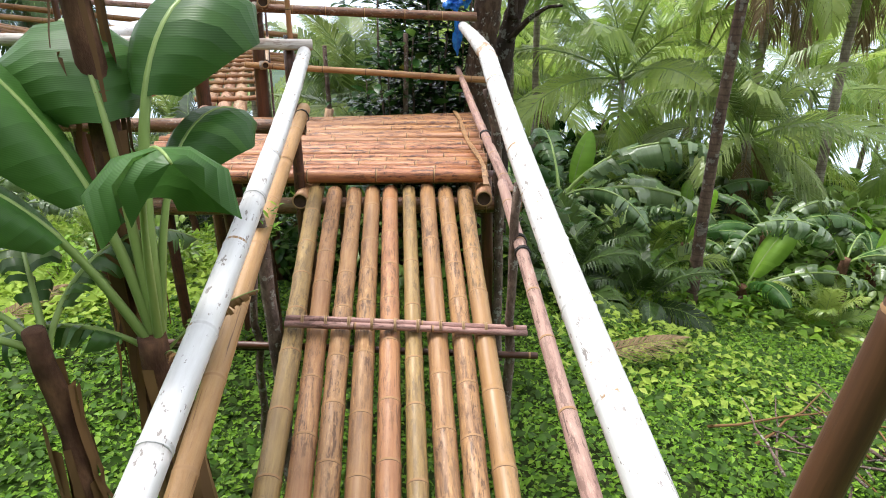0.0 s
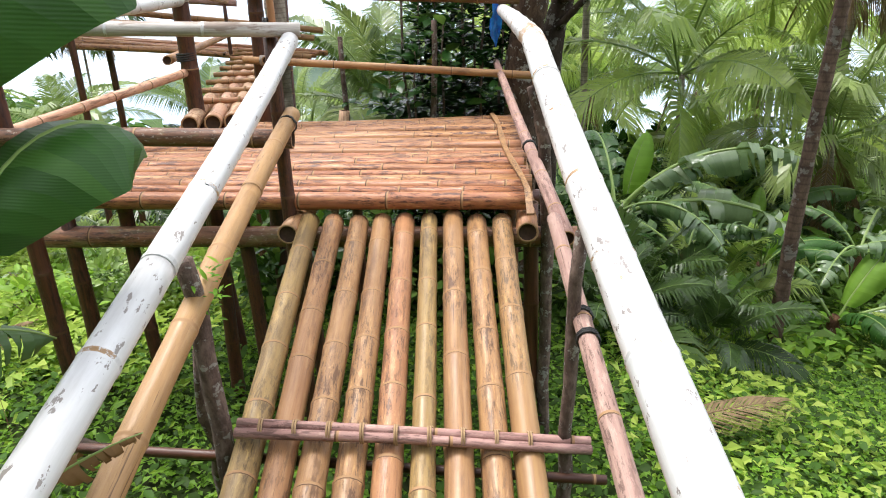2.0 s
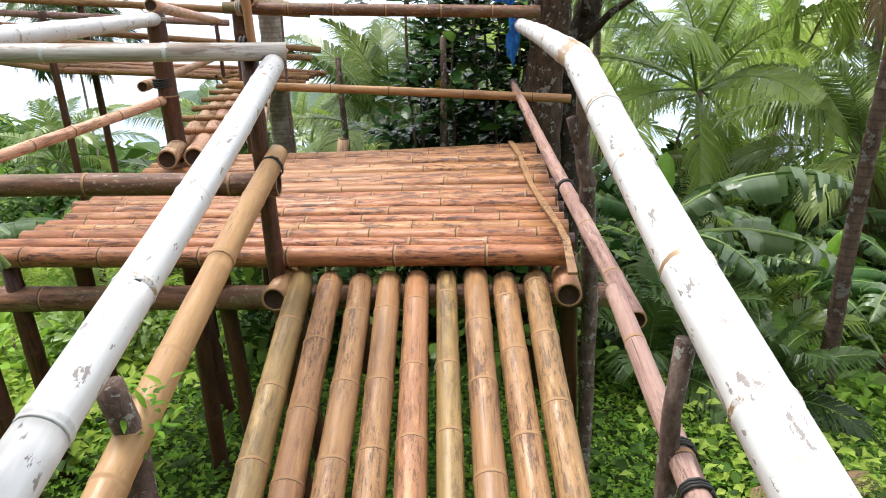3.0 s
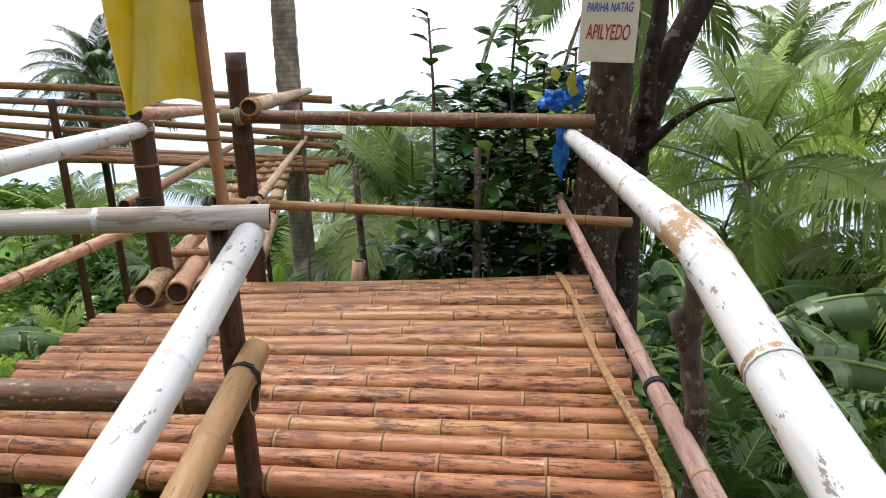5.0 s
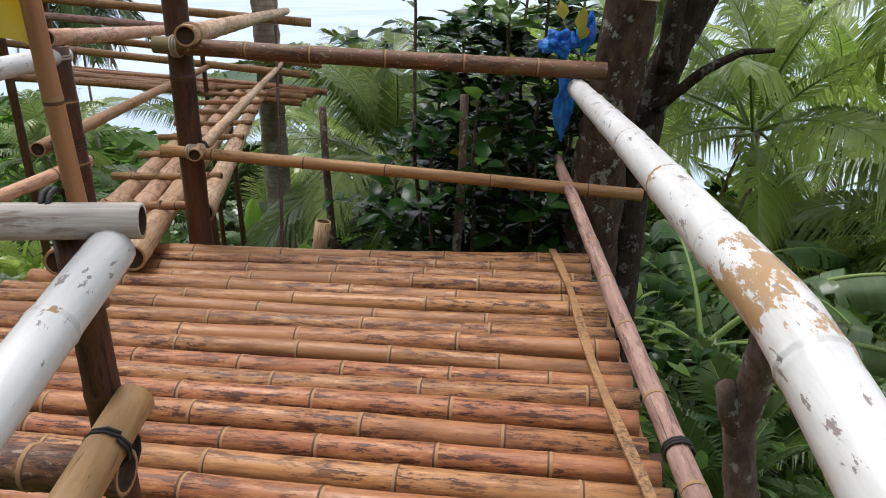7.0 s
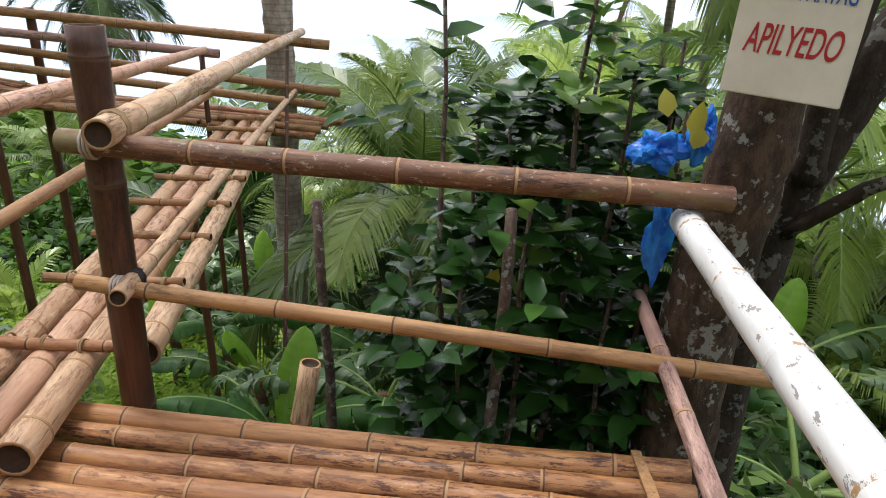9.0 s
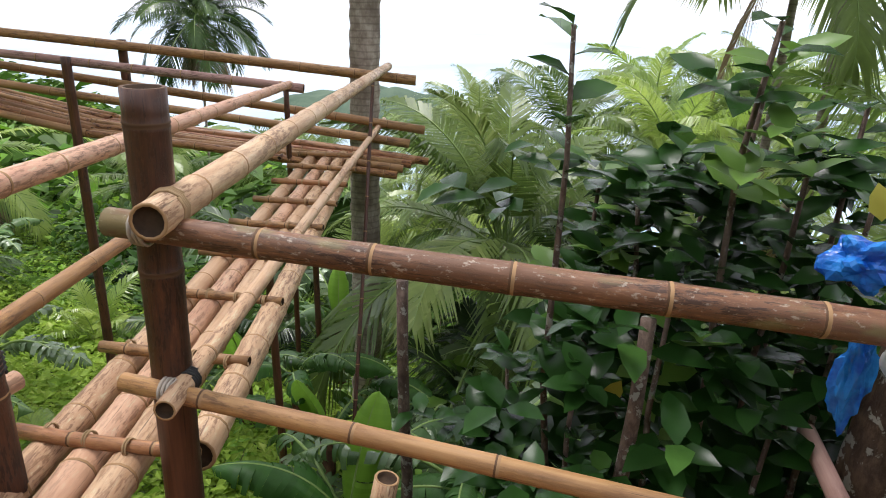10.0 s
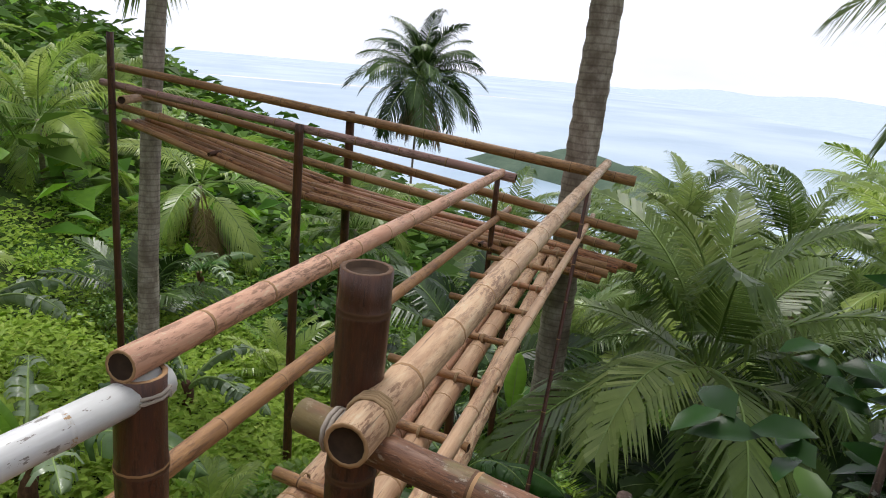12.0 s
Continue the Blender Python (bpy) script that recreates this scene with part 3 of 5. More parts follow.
LEGS = [(-2.35, 4.5), (-2.02, 4.55), (-1.52, 4.65), (-1.33, 4.55), (-1.02, 4.62), (0.33, 4.5), (-2.3, 6.2), (-1.0, 6.2), (0.25, 6.2), (-1.2, 5.3), (-1.9, 5.4)]
for k, (x, y) in enumerate(LEGS):
    gz = float(ground_z(x, y))
    pole("leg", (x + rng.uniform(-0.06, 0.06), y + rng.uniform(-0.05, 0.05), gz - 0.15), (x, y, -0.12), rng.uniform(0.04, 0.055), 0.042, M_DARK, deck, "dark weathered bamboo leg", gap=0.4, node=M_NODE_D)

def arc(a, b, c, n=6):
    """Points along the sagging curve from a to c, pulled towards b."""
    a, b, c = Vector(a), Vector(b), Vector(c)
    return [a * (1 - i / n) ** 2 + b * (2 * i / n * (1 - i / n)) + c * (i / n) ** 2 for i in range(n + 1)]


# ---- ramp railings ----
rail_l = thing("ramp_railing", (-0.88, 2.8, -0.6), "white-painted bamboo handrail with a tan lower rail on crooked stick posts", "railing", "railings along the ramp")
bent_pole("white_handrail", arc((-0.661, 0.108, -0.153), (-0.683, 2.6, 0.433), (-0.849, 4.286, 0.785)), 0.050, 0.043, M_WHITE, rail_l, "glossy white-painted bamboo rail", 0.42, M_NODE_W)
bent_pole("lower_rail", arc((-0.77, 0.308, -0.72), (-0.782, 2.42, 0.117), (-0.895, 4.333, 0.420)), 0.043, 0.042, M_CLEAN, rail_l, "smooth tan bamboo lower rail", 0.40, M_NODE)
rail_r = thing("ramp_railing", (0.36, 2.8, -0.6), "bent white-painted bamboo handrail with a weathered lower rail", "railing", "railings along the ramp")
bent_pole("white_handrail", arc((0.67, 0.50, -0.153), (0.431, 2.529, 0.322), (0.308, 4.115, 0.775)) + [(0.25, 5.33, 0.785), (0.193, 6.55, 0.772)], 0.064, 0.046, M_WHITE_W, rail_r, "bent white rail with paint flaked to tan", 0.39, M_NODE_W)
pole("lower_rail", (0.415, 3.45, 0.075), (0.135, 6.90, 0.342), 0.034, 0.028, M_GREY, rail_r, "pinkish weathered lower rail", gap=0.36)
pole("lower_rail", (0.53, 0.55, -0.27), (0.378, 3.60, 0.105), 0.033, 0.030, M_GREY, rail_r, "pinkish weathered lower rail", gap=0.38)


def stick(parent, pts, r, seed, label="", mat=None):
    rr = [r * (1.1 - 0.25 * i / (len(pts) - 1)) for i in range(len(pts))]
    v, f = tube(pts, rr, 9, wobble=0.12, seed=seed)
    o = Vector(pts[0])
    return part("stick_post", mesh_from("stick_post", [tuple(Vector(p) - o) for p in v], f, [mat or M_STICK]), parent, Matrix.Translation(o), label)


def bent(a, b, n, amp, seed):
    q = random.Random(seed)
    a, b = Vector(a), Vector(b)
    return [a.lerp(b, i / n) + V(q.uniform(-amp, amp), q.uniform(-amp, amp), 0) for i in range(n + 1)]


stick(rail_l, bent((-0.815, 2.83, -1.7), (-0.83, 2.83, 0.26), 12, 0.016, 3), 0.038, 4, "mottled crooked stick post")
stick(rail_l, bent((-1.12, 3.35, -1.8), (-0.93, 2.95, -0.15), 10, 0.016, 13), 0.022, 5, "thin dark branch brace")
stick(rail_l, bent((-1.5, 3.0, -0.60), (-0.86, 2.88, -0.55), 7, 0.012, 23), 0.017, 6, "thin dark cross stick", M_TREE_BARK_D)
stick(rail_r, bent((0.343, 2.893, -1.9), (0.393, 2.885, 0.315), 12, 0.012, 33), 0.026, 7, "dark mottled stick post")
stick(rail_r, bent((0.43, 4.50, -2.2), (0.41, 4.40, -0.3), 8, 0.012, 43) + bent((0.385, 4.35, 0.2), (0.36, 4.34, 0.42), 4, 0.008, 44) + [V(0.36, 4.31, 0.57), V(0.35, 4.26, 0.70)], 0.036, 8, "gnarled branch post")
stick(rail_r, [V(0.365, 4.34, 0.40), V(0.33, 4.33, 0.46), V(0.31, 4.32, 0.53)], 0.024, 18, "broken stub of a branch")
for pt, ax, r in (((0.413, 2.9, 0.02), (0.0, 1, 0.1), 0.033), ((0.42, 2.78, 0.005), (0, 1, 0.1), 0.033), ((0.322, 4.6, 0.165), (-0.08, 1, 0.08), 0.034)):
    lash(rail_r, pt, ax, r, M_RUBBER, 3, 0.004, "black rubber strip tie")
lash(rail_l, (-0.883, 4.2, 0.395), (-0.05, 1, 0.16), 0.043, M_RUBBER, 2, 0.004)

# thick pole leaning beside the start of the ramp
start_rail = thing("leaning_bamboo_pole", (0.4, 0.6, -0.5), "thick brown bamboo pole slanting beside the ramp foot", "pole")
pole("culm", (0.43, 0.6, -0.50), (0.765, 0.6, 1.09), 0.033, 0.031, M_LEAN, start_rail, gap=0.34)

# ---- front-left guard of the platform ----
guard = thing("platform_railing", (-1.6, 4.3, 0), "greyed white top rail over a brown lower rail", "railing", "railings round the platform")
pole("top_rail", (-0.80, 4.318, 0.829), (-2.5, 3.85, 0.93), 0.035, 0.036, M_WHITE_G, guard, "greyed white-painted bamboo rail", gap=0.5, node=M_NODE_W)
pole("lower_rail", (-0.87, 4.222, 0.319), (-2.45, 4.12, 0.385), 0.048, 0.046, M_MUDDY, guard, "dark brown bamboo rail", gap=0.5)
pole("post", (-1.00, 4.34, float(ground_z(-0.95, 4.36)) - 0.1), (-0.955, 4.33, 0.80), 0.042, 0.036, M_DARK, guard, "dark brown bamboo post", gap=0.4, node=M_NODE_D)
pole("post", (-2.36, 4.2, float(ground_z(-2.36, 4.2)) - 0.1), (-2.36, 4.2, 0.95), 0.05, 0.045, M_DARK, guard, "dark brown bamboo post", gap=0.4, node=M_NODE_D)
lash(guard, (-0.96, 4.31, 0.85), (1, 0.1, 0), 0.036, M_RUBBER, 2, 0.006)
lash(guard, (-0.90, 4.26, 0.33), (1, 0, 0), 0.048, M_RUBBER, 3, 0.004)
pole("side_top_rail", (-2.245, 6.33, 0.94), (-1.95, 3.98, 0.925), 0.045, 0.05, M_WHITE, guard, "white-painted bamboo side rail", gap=0.45, node=M_NODE_W)
pole("side_lower_rail", (-2.27, 6.39, 0.41), (-2.34, 4.15, 0.385), 0.033, 0.03, M_PALE, guard, "thin pale tan side rail", gap=0.4)
pole("corner_post", (-2.29, 6.26, -2.3), (-2.245, 6.26, 0.985), 0.07, 0.066, M_DARK, guard, "stout dark bamboo post with a tan band", gap=0.36, node=M_NODE)
lash(guard, (-2.265, 6.26, 0.52), (0, 0, 1), 0.068, M_RUBBER, 4, 0.008, "black rubber binding")
lash(guard, (-2.25, 6.26, 0.93), (0, 0, 1), 0.067, M_STRAP, 2, 0.006)

# ---- back railing ----
back = thing("platform_railing", (-0.8, 6.4, 0), "two reddish-brown bamboo rails lashed to a stout dark post", "railing", "railings round the platform")
pole("top_rail", (-1.805, 6.36, 0.985), (0.32, 6.53, 0.852), 0.040, 0.043, M_MUDDY, back, "lichen-spotted reddish bamboo rail", gap=0.34)
pole("lower_rail", (-1.86, 6.385, 0.475), (0.53, 6.45, 0.277), 0.029, 0.031, M_RAIL, back, "orange-brown bamboo rail", gap=0.45)
pole("post", (-1.84, 6.47, -2.3), (-1.715, 6.455, 1.335), 0.064, 0.060, M_DARK, back, "stout dark brown bamboo post", gap=0.42, node=M_NODE_D)
lash(back, (-1.70, 6.368, 0.978), (1, 0.1, -0.05), 0.044, M_STRAP, 3, 0.006, "pale rag tie")
lash(back, (-1.70, 6.39, 0.464), (1, 0.05, -0.07), 0.032, M_STRAP, 4, 0.006, "pale rag tie")
pole("stub_post", (-1.62, 6.62, -2.4), (-1.17, 6.78, -0.02), 0.05, 0.045, M_PALE, back, "short pale bamboo stub")

# ---- walkway leading off the platform ----
way = thing("bamboo_walkway", (-2.2, 8.2, 0), "narrow bamboo walkway of pale poles with cross battens and rails", "walkway", "raised walkways")
for k, (xa, ya, xb, yb) in enumerate(((-2.13, 5.84, -3.74, 11.75), (-1.985, 5.90, -3.59, 11.8), (-1.845, 5.92, -3.45, 11.8), (-1.80, 6.60, -3.33, 11.85))):
    pole("floor_pole", (xa, ya, 0.072), (xb, yb, -0.005), 0.066, 0.055, M_PALE, way, gap=0.36, wob=0.012)
for k in range(9):
    f = 0.075 + k * 0.107
    y = 6.05 + f * 5.8
    x = -2.18 - f * 1.58
    z = 0.147 - f * 0.085
    pole("batten", (x - 0.12, y - 0.02, z), (x + 0.56, y + 0.04, z), 0.027, 0.024, M_RAIL, way, "split bamboo batten", gap=0.3, segs=8)
    for dx in (0.0, 0.16, 0.32, 0.48):
        lash(way, (x + dx, y + 0.01, z), (1, 0.05, 0), 0.027, M_CORD, 2, 0.004)
pole("right_top_rail", (-1.60, 6.263, 1.032), (-3.03, 12.15, 0.935), 0.050, 0.043, M_PALE, way, "pale peeling bamboo top rail", gap=0.36)
pole("right_lower_rail", (-1.645, 6.28, 0.475), (-3.25, 12.6, 0.282), 0.032, 0.028, M_PALE, way, "thin pale bamboo lower rail", gap=0.40)
pole("left_top_rail", (-2.23, 6.2, 1.025), (-3.845, 11.42, 0.775), 0.043, 0.041, M_PALE, way, "pale bamboo top rail", gap=0.40)
pole("left_lower_rail", (-2.41, 6.226, 0.502), (-4.0, 12.0, 0.30), 0.037, 0.034, M_RAIL, way, "orange-brown lower rail", gap=0.40)
lash(way, (-1.63, 6.385, 1.03), (-0.25, 1, 0), 0.05, M_CORD, 4, 0.005)
lash(way, (-1.685, 6.45, 0.47), (-0.25, 1, 0), 0.031, M_RUBBER, 4, 0.005)
for x, y, z1 in ((-3.02, 9.3, -0.02), (-3.55, 11.2, -0.05)):
    pole("leg", (x, y, float(ground_z(x, y)) - 0.1), (x, y, z1), 0.034, 0.032, M_DARK, way, "dark thin leg", node=M_NODE_D)
pole("brace", (-2.5, 9.3, -3.4), (-2.92, 11.4, 0.92), 0.020, 0.018, M_DARK, way, "thin dark stick brace", segs=8)

# ---- long far walkway between two coconut trunks ----
far = thing("bamboo_walkway", (-4.6, 9.6, 0.6), "long rising bamboo walkway with double rails between coconut trunks", "walkway", "raised walkways")
pole("back_top_rail", (-2.73, 12.2, 0.795), (-8.75, 10.52, 1.41), 0.056, 0.046, M_RAIL, far, gap=0.5, wob=0.02)
pole("back_lower_rail", (-2.60, 12.1, 0.264), (-8.6, 10.5, 1.15), 0.048, 0.042, M_RAIL, far, gap=0.5, wob=0.02)
pole("front_top_rail", (-3.70, 11.44, 0.74), (-8.55, 10.21, 1.235), 0.048, 0.042, M_GREY, far, gap=0.5, wob=0.02)
pole("front_lower_rail", (-2.65, 11.71, 0.18), (-8.4, 10.25, 0.985), 0.046, 0.042, M_RAIL, far, gap=0.5, wob=0.02)
for k in range(7):
    f = k / 6
    pole("floor_pole", (-2.62 - 0.22 * f + rng.uniform(-0.08, 0.08), 12.15 - f * 0.5, -0.10 - 0.03 * f + 0.03 * (k % 2)), (-6.05, 11.32 - f * 0.46, 0.36 - 0.11 * f), 0.044, 0.042, M_RAIL if k % 2 else M_FLOOR, far, gap=0.5, wob=0.02)
    pole("floor_pole", (-5.95, 11.34 - f * 0.46, 0.35 - 0.11 * f), (-8.15 - rng.uniform(0, 0.15), 10.76 - f * 0.46, 0.86 - 0.06 * f), 0.042, 0.038, M_FLOOR if k % 2 else M_RAIL, far, gap=0.5, wob=0.02)
for x, y, z, r in ((-5.99, 10.80, 1.02, 0.055), (-5.80, 11.42, 1.17, 0.055), (-3.86, 11.36, 0.74, 0.032), (-8.31, 10.18, 1.80, 0.045)):
    pole("post", (x - 0.05, y, float(ground_z(x, y)) - 0.2), (x, y, z), r, r * 0.9, M_DARK, far, "dark slender bamboo post", gap=0.5, node=M_NODE_D)
for x, z in ((-3.95, 0.03), (-7.1, 0.56)):
    pole("batten", (x, 11.0 + (x + 6) * 0.24 - 0.2, z), (x - 0.05, 11.45 + (x + 6) * 0.24, z + 0.06), 0.026, 0.024, M_DARK, far, segs=8)
pole("end_bar", (-8.02, 10.1, 1.07), (-8.75, 11.1, 1.07), 0.05, 0.05, M_PALE, far, "pale cross bar tied to the trunk")

# ---- palms ----


def frond_mesh(seed, el, length, mat, leaflet=0.75, count=64, bend=75, width=0.019, dead=False):
    """One feather frond leaving the origin along x at the elevation el, arching down."""
    q = random.Random(seed)
    verts, faces, idx = [], [], []
    h = V(1, 0, 0)
    sway = q.uniform(-0.3, 0.3)
    p = V(0.1, 0, q.uniform(-0.05, 0.1))
    pts, tans, n = [p.copy()], [], 12
    for i in range(n):
        s = i / n
        e = radians(el) - radians(bend) * (s ** 1.4) * (0.4 if dead else 1.0)
        d = ((Matrix.Rotation(sway * s, 3, "Z") @ h) * math.cos(e) + V(0, 0, math.sin(e))).normalized()
        tans.append(d)
        p = p + d * (length / n)
        pts.append(p.copy())
    tans.append(tans[-1])
    vv, f = tube(pts, [0.034 * (1 - 0.85 * i / n) * length / 3.5 for i in range(n + 1)], 5)
    verts += vv
    faces += f
    idx += [1] * len(f)
    roll = q.uniform(-0.6, 0.6)
    sag = q.uniform(0.18, 0.5)
    for i in range(count):
        s = 0.16 + 0.84 * (i + q.random() * 0.5) / count
        fi = min(n - 1, int(s * n))
        c = pts[fi].lerp(pts[fi + 1], min(1, s * n - fi))
        tg = tans[fi]
        sd = tg.cross(V(0, 0, 1))
        sd = sd.normalized() if sd.length > 0.05 else V(0, 1, 0)
        sd = Matrix.Rotation(roll, 3, tg) @ sd
        up = sd.cross(tg)
        ll = leaflet * (math.sin(math.pi * (0.14 + 0.82 * s)) ** 0.6) * q.uniform(0.85, 1.1)
        a = radians(24 + 38 * s) + q.uniform(-0.06, 0.06)
        for sg in (-1, 1):
            if q.random() < 0.05:
                continue
            d = (sd * sg * math.cos(a) + tg * math.sin(a) + up * 0.22).normalized()
            hang = sag + q.uniform(-0.07, 0.09) + (0.5 if dead else 0.0)
            w = (tg - d * tg.dot(d)).normalized() * width * q.uniform(0.8, 1.2)
            m = c + d * ll * 0.5 - V(0, 0, hang * 0.25 * ll)
            tip = c + d * ll * 0.95 - V(0, 0, hang * 1.5 * ll)
            b = len(verts)
            verts += [tuple(c + w * 0.6), tuple(c - w * 0.6), tuple(m - w), tuple(m + w), tuple(tip)]
            faces += [(b, b + 1, b + 2, b + 3), (b + 3, b + 2, b + 4)]
            idx += [0] * 2
    return mesh_from("frond", verts, faces, [L_PALM_DRY if dead else mat, L_PALM_DRY if dead else L_STALK], idx, smooth=False)


def frond_set(seed, mat, length, els, leaflet, count=64, bend=75, width=0.019):
    return [frond_mesh(seed * 50 + k, el, length * (0.8 + 0.2 * math.cos(radians(el - 20))), mat, leaflet, count, bend, width) for k, el in enumerate(els)]


UP_DOWN = (82, 70, 58, 46, 34, 20, 6, -10, -26)
DEAD = [frond_mesh(900 + k, -60 - 8 * k, 2.6, L_PALM_DRY, 0.55, 34, 40, 0.02, True) for k in range(2)]
FRONDS = {
    "green_a": (frond_set(1, L_PALM, 3.3, UP_DOWN, 0.95, 60, 75, 0.023), 20, 1),
    "green_b": (frond_set(2, L_PALM, 3.6, UP_DOWN, 1.0, 62, 75, 0.024), 19, 2),
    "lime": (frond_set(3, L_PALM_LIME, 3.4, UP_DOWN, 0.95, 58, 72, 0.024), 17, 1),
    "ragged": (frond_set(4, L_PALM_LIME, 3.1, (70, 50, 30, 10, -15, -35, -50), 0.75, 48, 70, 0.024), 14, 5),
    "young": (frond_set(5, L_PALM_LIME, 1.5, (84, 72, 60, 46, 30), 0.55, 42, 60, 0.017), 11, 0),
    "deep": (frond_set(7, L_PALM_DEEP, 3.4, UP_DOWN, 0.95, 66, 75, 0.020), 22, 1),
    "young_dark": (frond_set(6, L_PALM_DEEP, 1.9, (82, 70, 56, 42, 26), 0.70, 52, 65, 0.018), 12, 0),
}

FRONDS["full"] = (FRONDS["deep"][0], 38, 9)


def palm(x, y, top, crown="green_a", lean=(0, 0), r=0.14, bark=None, scale=1.0, spin=0.0, label="", base=None):
    """A coconut palm: a ringed trunk and its fronds."""
    gz = float(ground_z(x, y)) if base is None else base
    young = crown.startswith("young")
    ob = thing("young_palm" if young else "coconut_palm", (x, y, gz), label or ("young coconut palm with upright arching fronds" if young else "coconut palm with a ringed grey trunk and feathery green crown"), "palm", "young palms in the undergrowth" if young else "coconut palms")
    height = top - gz
    if height > 0.5:
        n = max(10, int(height / 0.10)) if r > 0.15 or abs(x) + y < 14 else max(8, int(height / 0.5))
        pts, rr = [], []
        for i in range(n + 1):
            s = i / n
            pts.append((lean[0] * s * s + 0.02 * math.sin(5 * s + x), lean[1] * s * s + 0.02 * math.sin(4 * s + y), -0.2 + (height + 0.2) * s))
            rr.append(r * (1.25 - 0.25 * min(1, s * 6)) * (1 - 0.18 * s) * (1.0 + (0.045 if i % 2 else -0.02)))
        vv, f = tube(pts, rr, 12, wobble=0.035, seed=int(abs(x * 31 + y * 17)))
        part("trunk", mesh_from("trunk", vv, f, [bark or M_PALM_BARK]), ob, Matrix.Translation((x, y, gz)))
    q = random.Random(int(abs(x * 100 + y * 10)))
    shapes, count, dead = FRONDS[crown]
    for k in range(count + dead):
        me = DEAD[k % 2] if k >= count else shapes[min(len(shapes) - 1, int(k / count * len(shapes)))]
        sc = scale * q.uniform(0.85, 1.12)
        m = Matrix.Translation((x + lean[0], y + lean[1], gz + max(height, 0.1) + (0.15 - 0.3 * k / count) * scale)) @ Matrix.Rotation(spin + 2.399963 * k + q.uniform(-0.25, 0.25), 4, "Z") @ Matrix.Rotation(q.uniform(-0.12, 0.12), 4, "Y") @ Matrix.Scale(sc, 4)
        part("frond", me, ob, m)
    return ob


# trunks whose crowns tower over the walk
palm(-3.50, 12.52, 8.7, "green_b", (0.4, 0.1), 0.185, M_PALM_BARK, 1.1, 0.4, "tall coconut palm carrying the walkway corner on its grey trunk")
palm(-8.80, 10.93, 5.3, "green_a", (0.55, 0.1), 0.14, M_PALM_BARK, 1.0, 1.0, "coconut palm at the far end of the long walkway")
palm(2.86, 7.05, 10.5, "ragged", (1.9, 0.15), 0.062, M_PALM_BARK_D, 1.0, 2.2, "slender dark-barked coconut palm among the undergrowth")
palm(1.72, 13.7, 7.5, "ragged", (0.05, 0.1), 0.065, M_PALM_BARK, 1.0, 0.9)
palm(5.3, 12.0, 1.9, "ragged", (0.25, 0.2), 0.075, M_PALM_BARK, 0.75, 2.0, "coconut palm with brown dead fronds hanging from the crown")
palm(6.75, 12.0, 2.0, "ragged", (0.35, 0.3), 0.09, M_PALM_BARK, 0.7, 3.9)
# crowns in full view; lime on the farther ones also stands in for haze
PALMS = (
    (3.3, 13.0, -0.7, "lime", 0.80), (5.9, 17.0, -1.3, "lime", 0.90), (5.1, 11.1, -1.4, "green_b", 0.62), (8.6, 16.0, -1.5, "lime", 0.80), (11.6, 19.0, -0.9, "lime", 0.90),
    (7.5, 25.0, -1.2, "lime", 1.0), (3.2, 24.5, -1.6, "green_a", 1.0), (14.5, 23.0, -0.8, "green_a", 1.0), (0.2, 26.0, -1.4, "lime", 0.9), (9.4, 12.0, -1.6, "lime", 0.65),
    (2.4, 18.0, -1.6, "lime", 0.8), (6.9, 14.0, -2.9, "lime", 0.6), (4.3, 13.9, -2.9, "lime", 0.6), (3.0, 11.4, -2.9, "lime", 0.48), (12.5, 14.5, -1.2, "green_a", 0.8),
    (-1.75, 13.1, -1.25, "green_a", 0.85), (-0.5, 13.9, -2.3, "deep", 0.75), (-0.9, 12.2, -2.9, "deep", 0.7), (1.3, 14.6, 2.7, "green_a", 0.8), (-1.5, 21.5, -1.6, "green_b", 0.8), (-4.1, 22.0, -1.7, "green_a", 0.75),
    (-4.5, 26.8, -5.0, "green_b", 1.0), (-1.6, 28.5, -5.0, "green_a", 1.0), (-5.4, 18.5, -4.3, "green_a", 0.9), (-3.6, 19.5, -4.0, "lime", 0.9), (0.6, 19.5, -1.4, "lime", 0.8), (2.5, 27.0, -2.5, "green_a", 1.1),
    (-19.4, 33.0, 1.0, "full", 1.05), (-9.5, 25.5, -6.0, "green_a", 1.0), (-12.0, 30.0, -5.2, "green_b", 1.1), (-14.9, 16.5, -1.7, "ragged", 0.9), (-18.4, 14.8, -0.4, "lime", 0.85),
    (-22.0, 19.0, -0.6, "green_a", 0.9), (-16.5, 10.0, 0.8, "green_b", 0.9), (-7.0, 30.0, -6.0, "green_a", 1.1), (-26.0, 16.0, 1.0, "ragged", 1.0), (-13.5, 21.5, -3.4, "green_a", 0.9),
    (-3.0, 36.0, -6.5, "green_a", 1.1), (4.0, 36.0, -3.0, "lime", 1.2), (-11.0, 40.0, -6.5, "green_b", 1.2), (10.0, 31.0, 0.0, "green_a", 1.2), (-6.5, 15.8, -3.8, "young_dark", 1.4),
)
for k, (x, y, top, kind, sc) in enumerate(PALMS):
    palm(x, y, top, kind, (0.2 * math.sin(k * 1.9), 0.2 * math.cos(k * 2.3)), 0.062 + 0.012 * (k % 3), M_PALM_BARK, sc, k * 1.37)
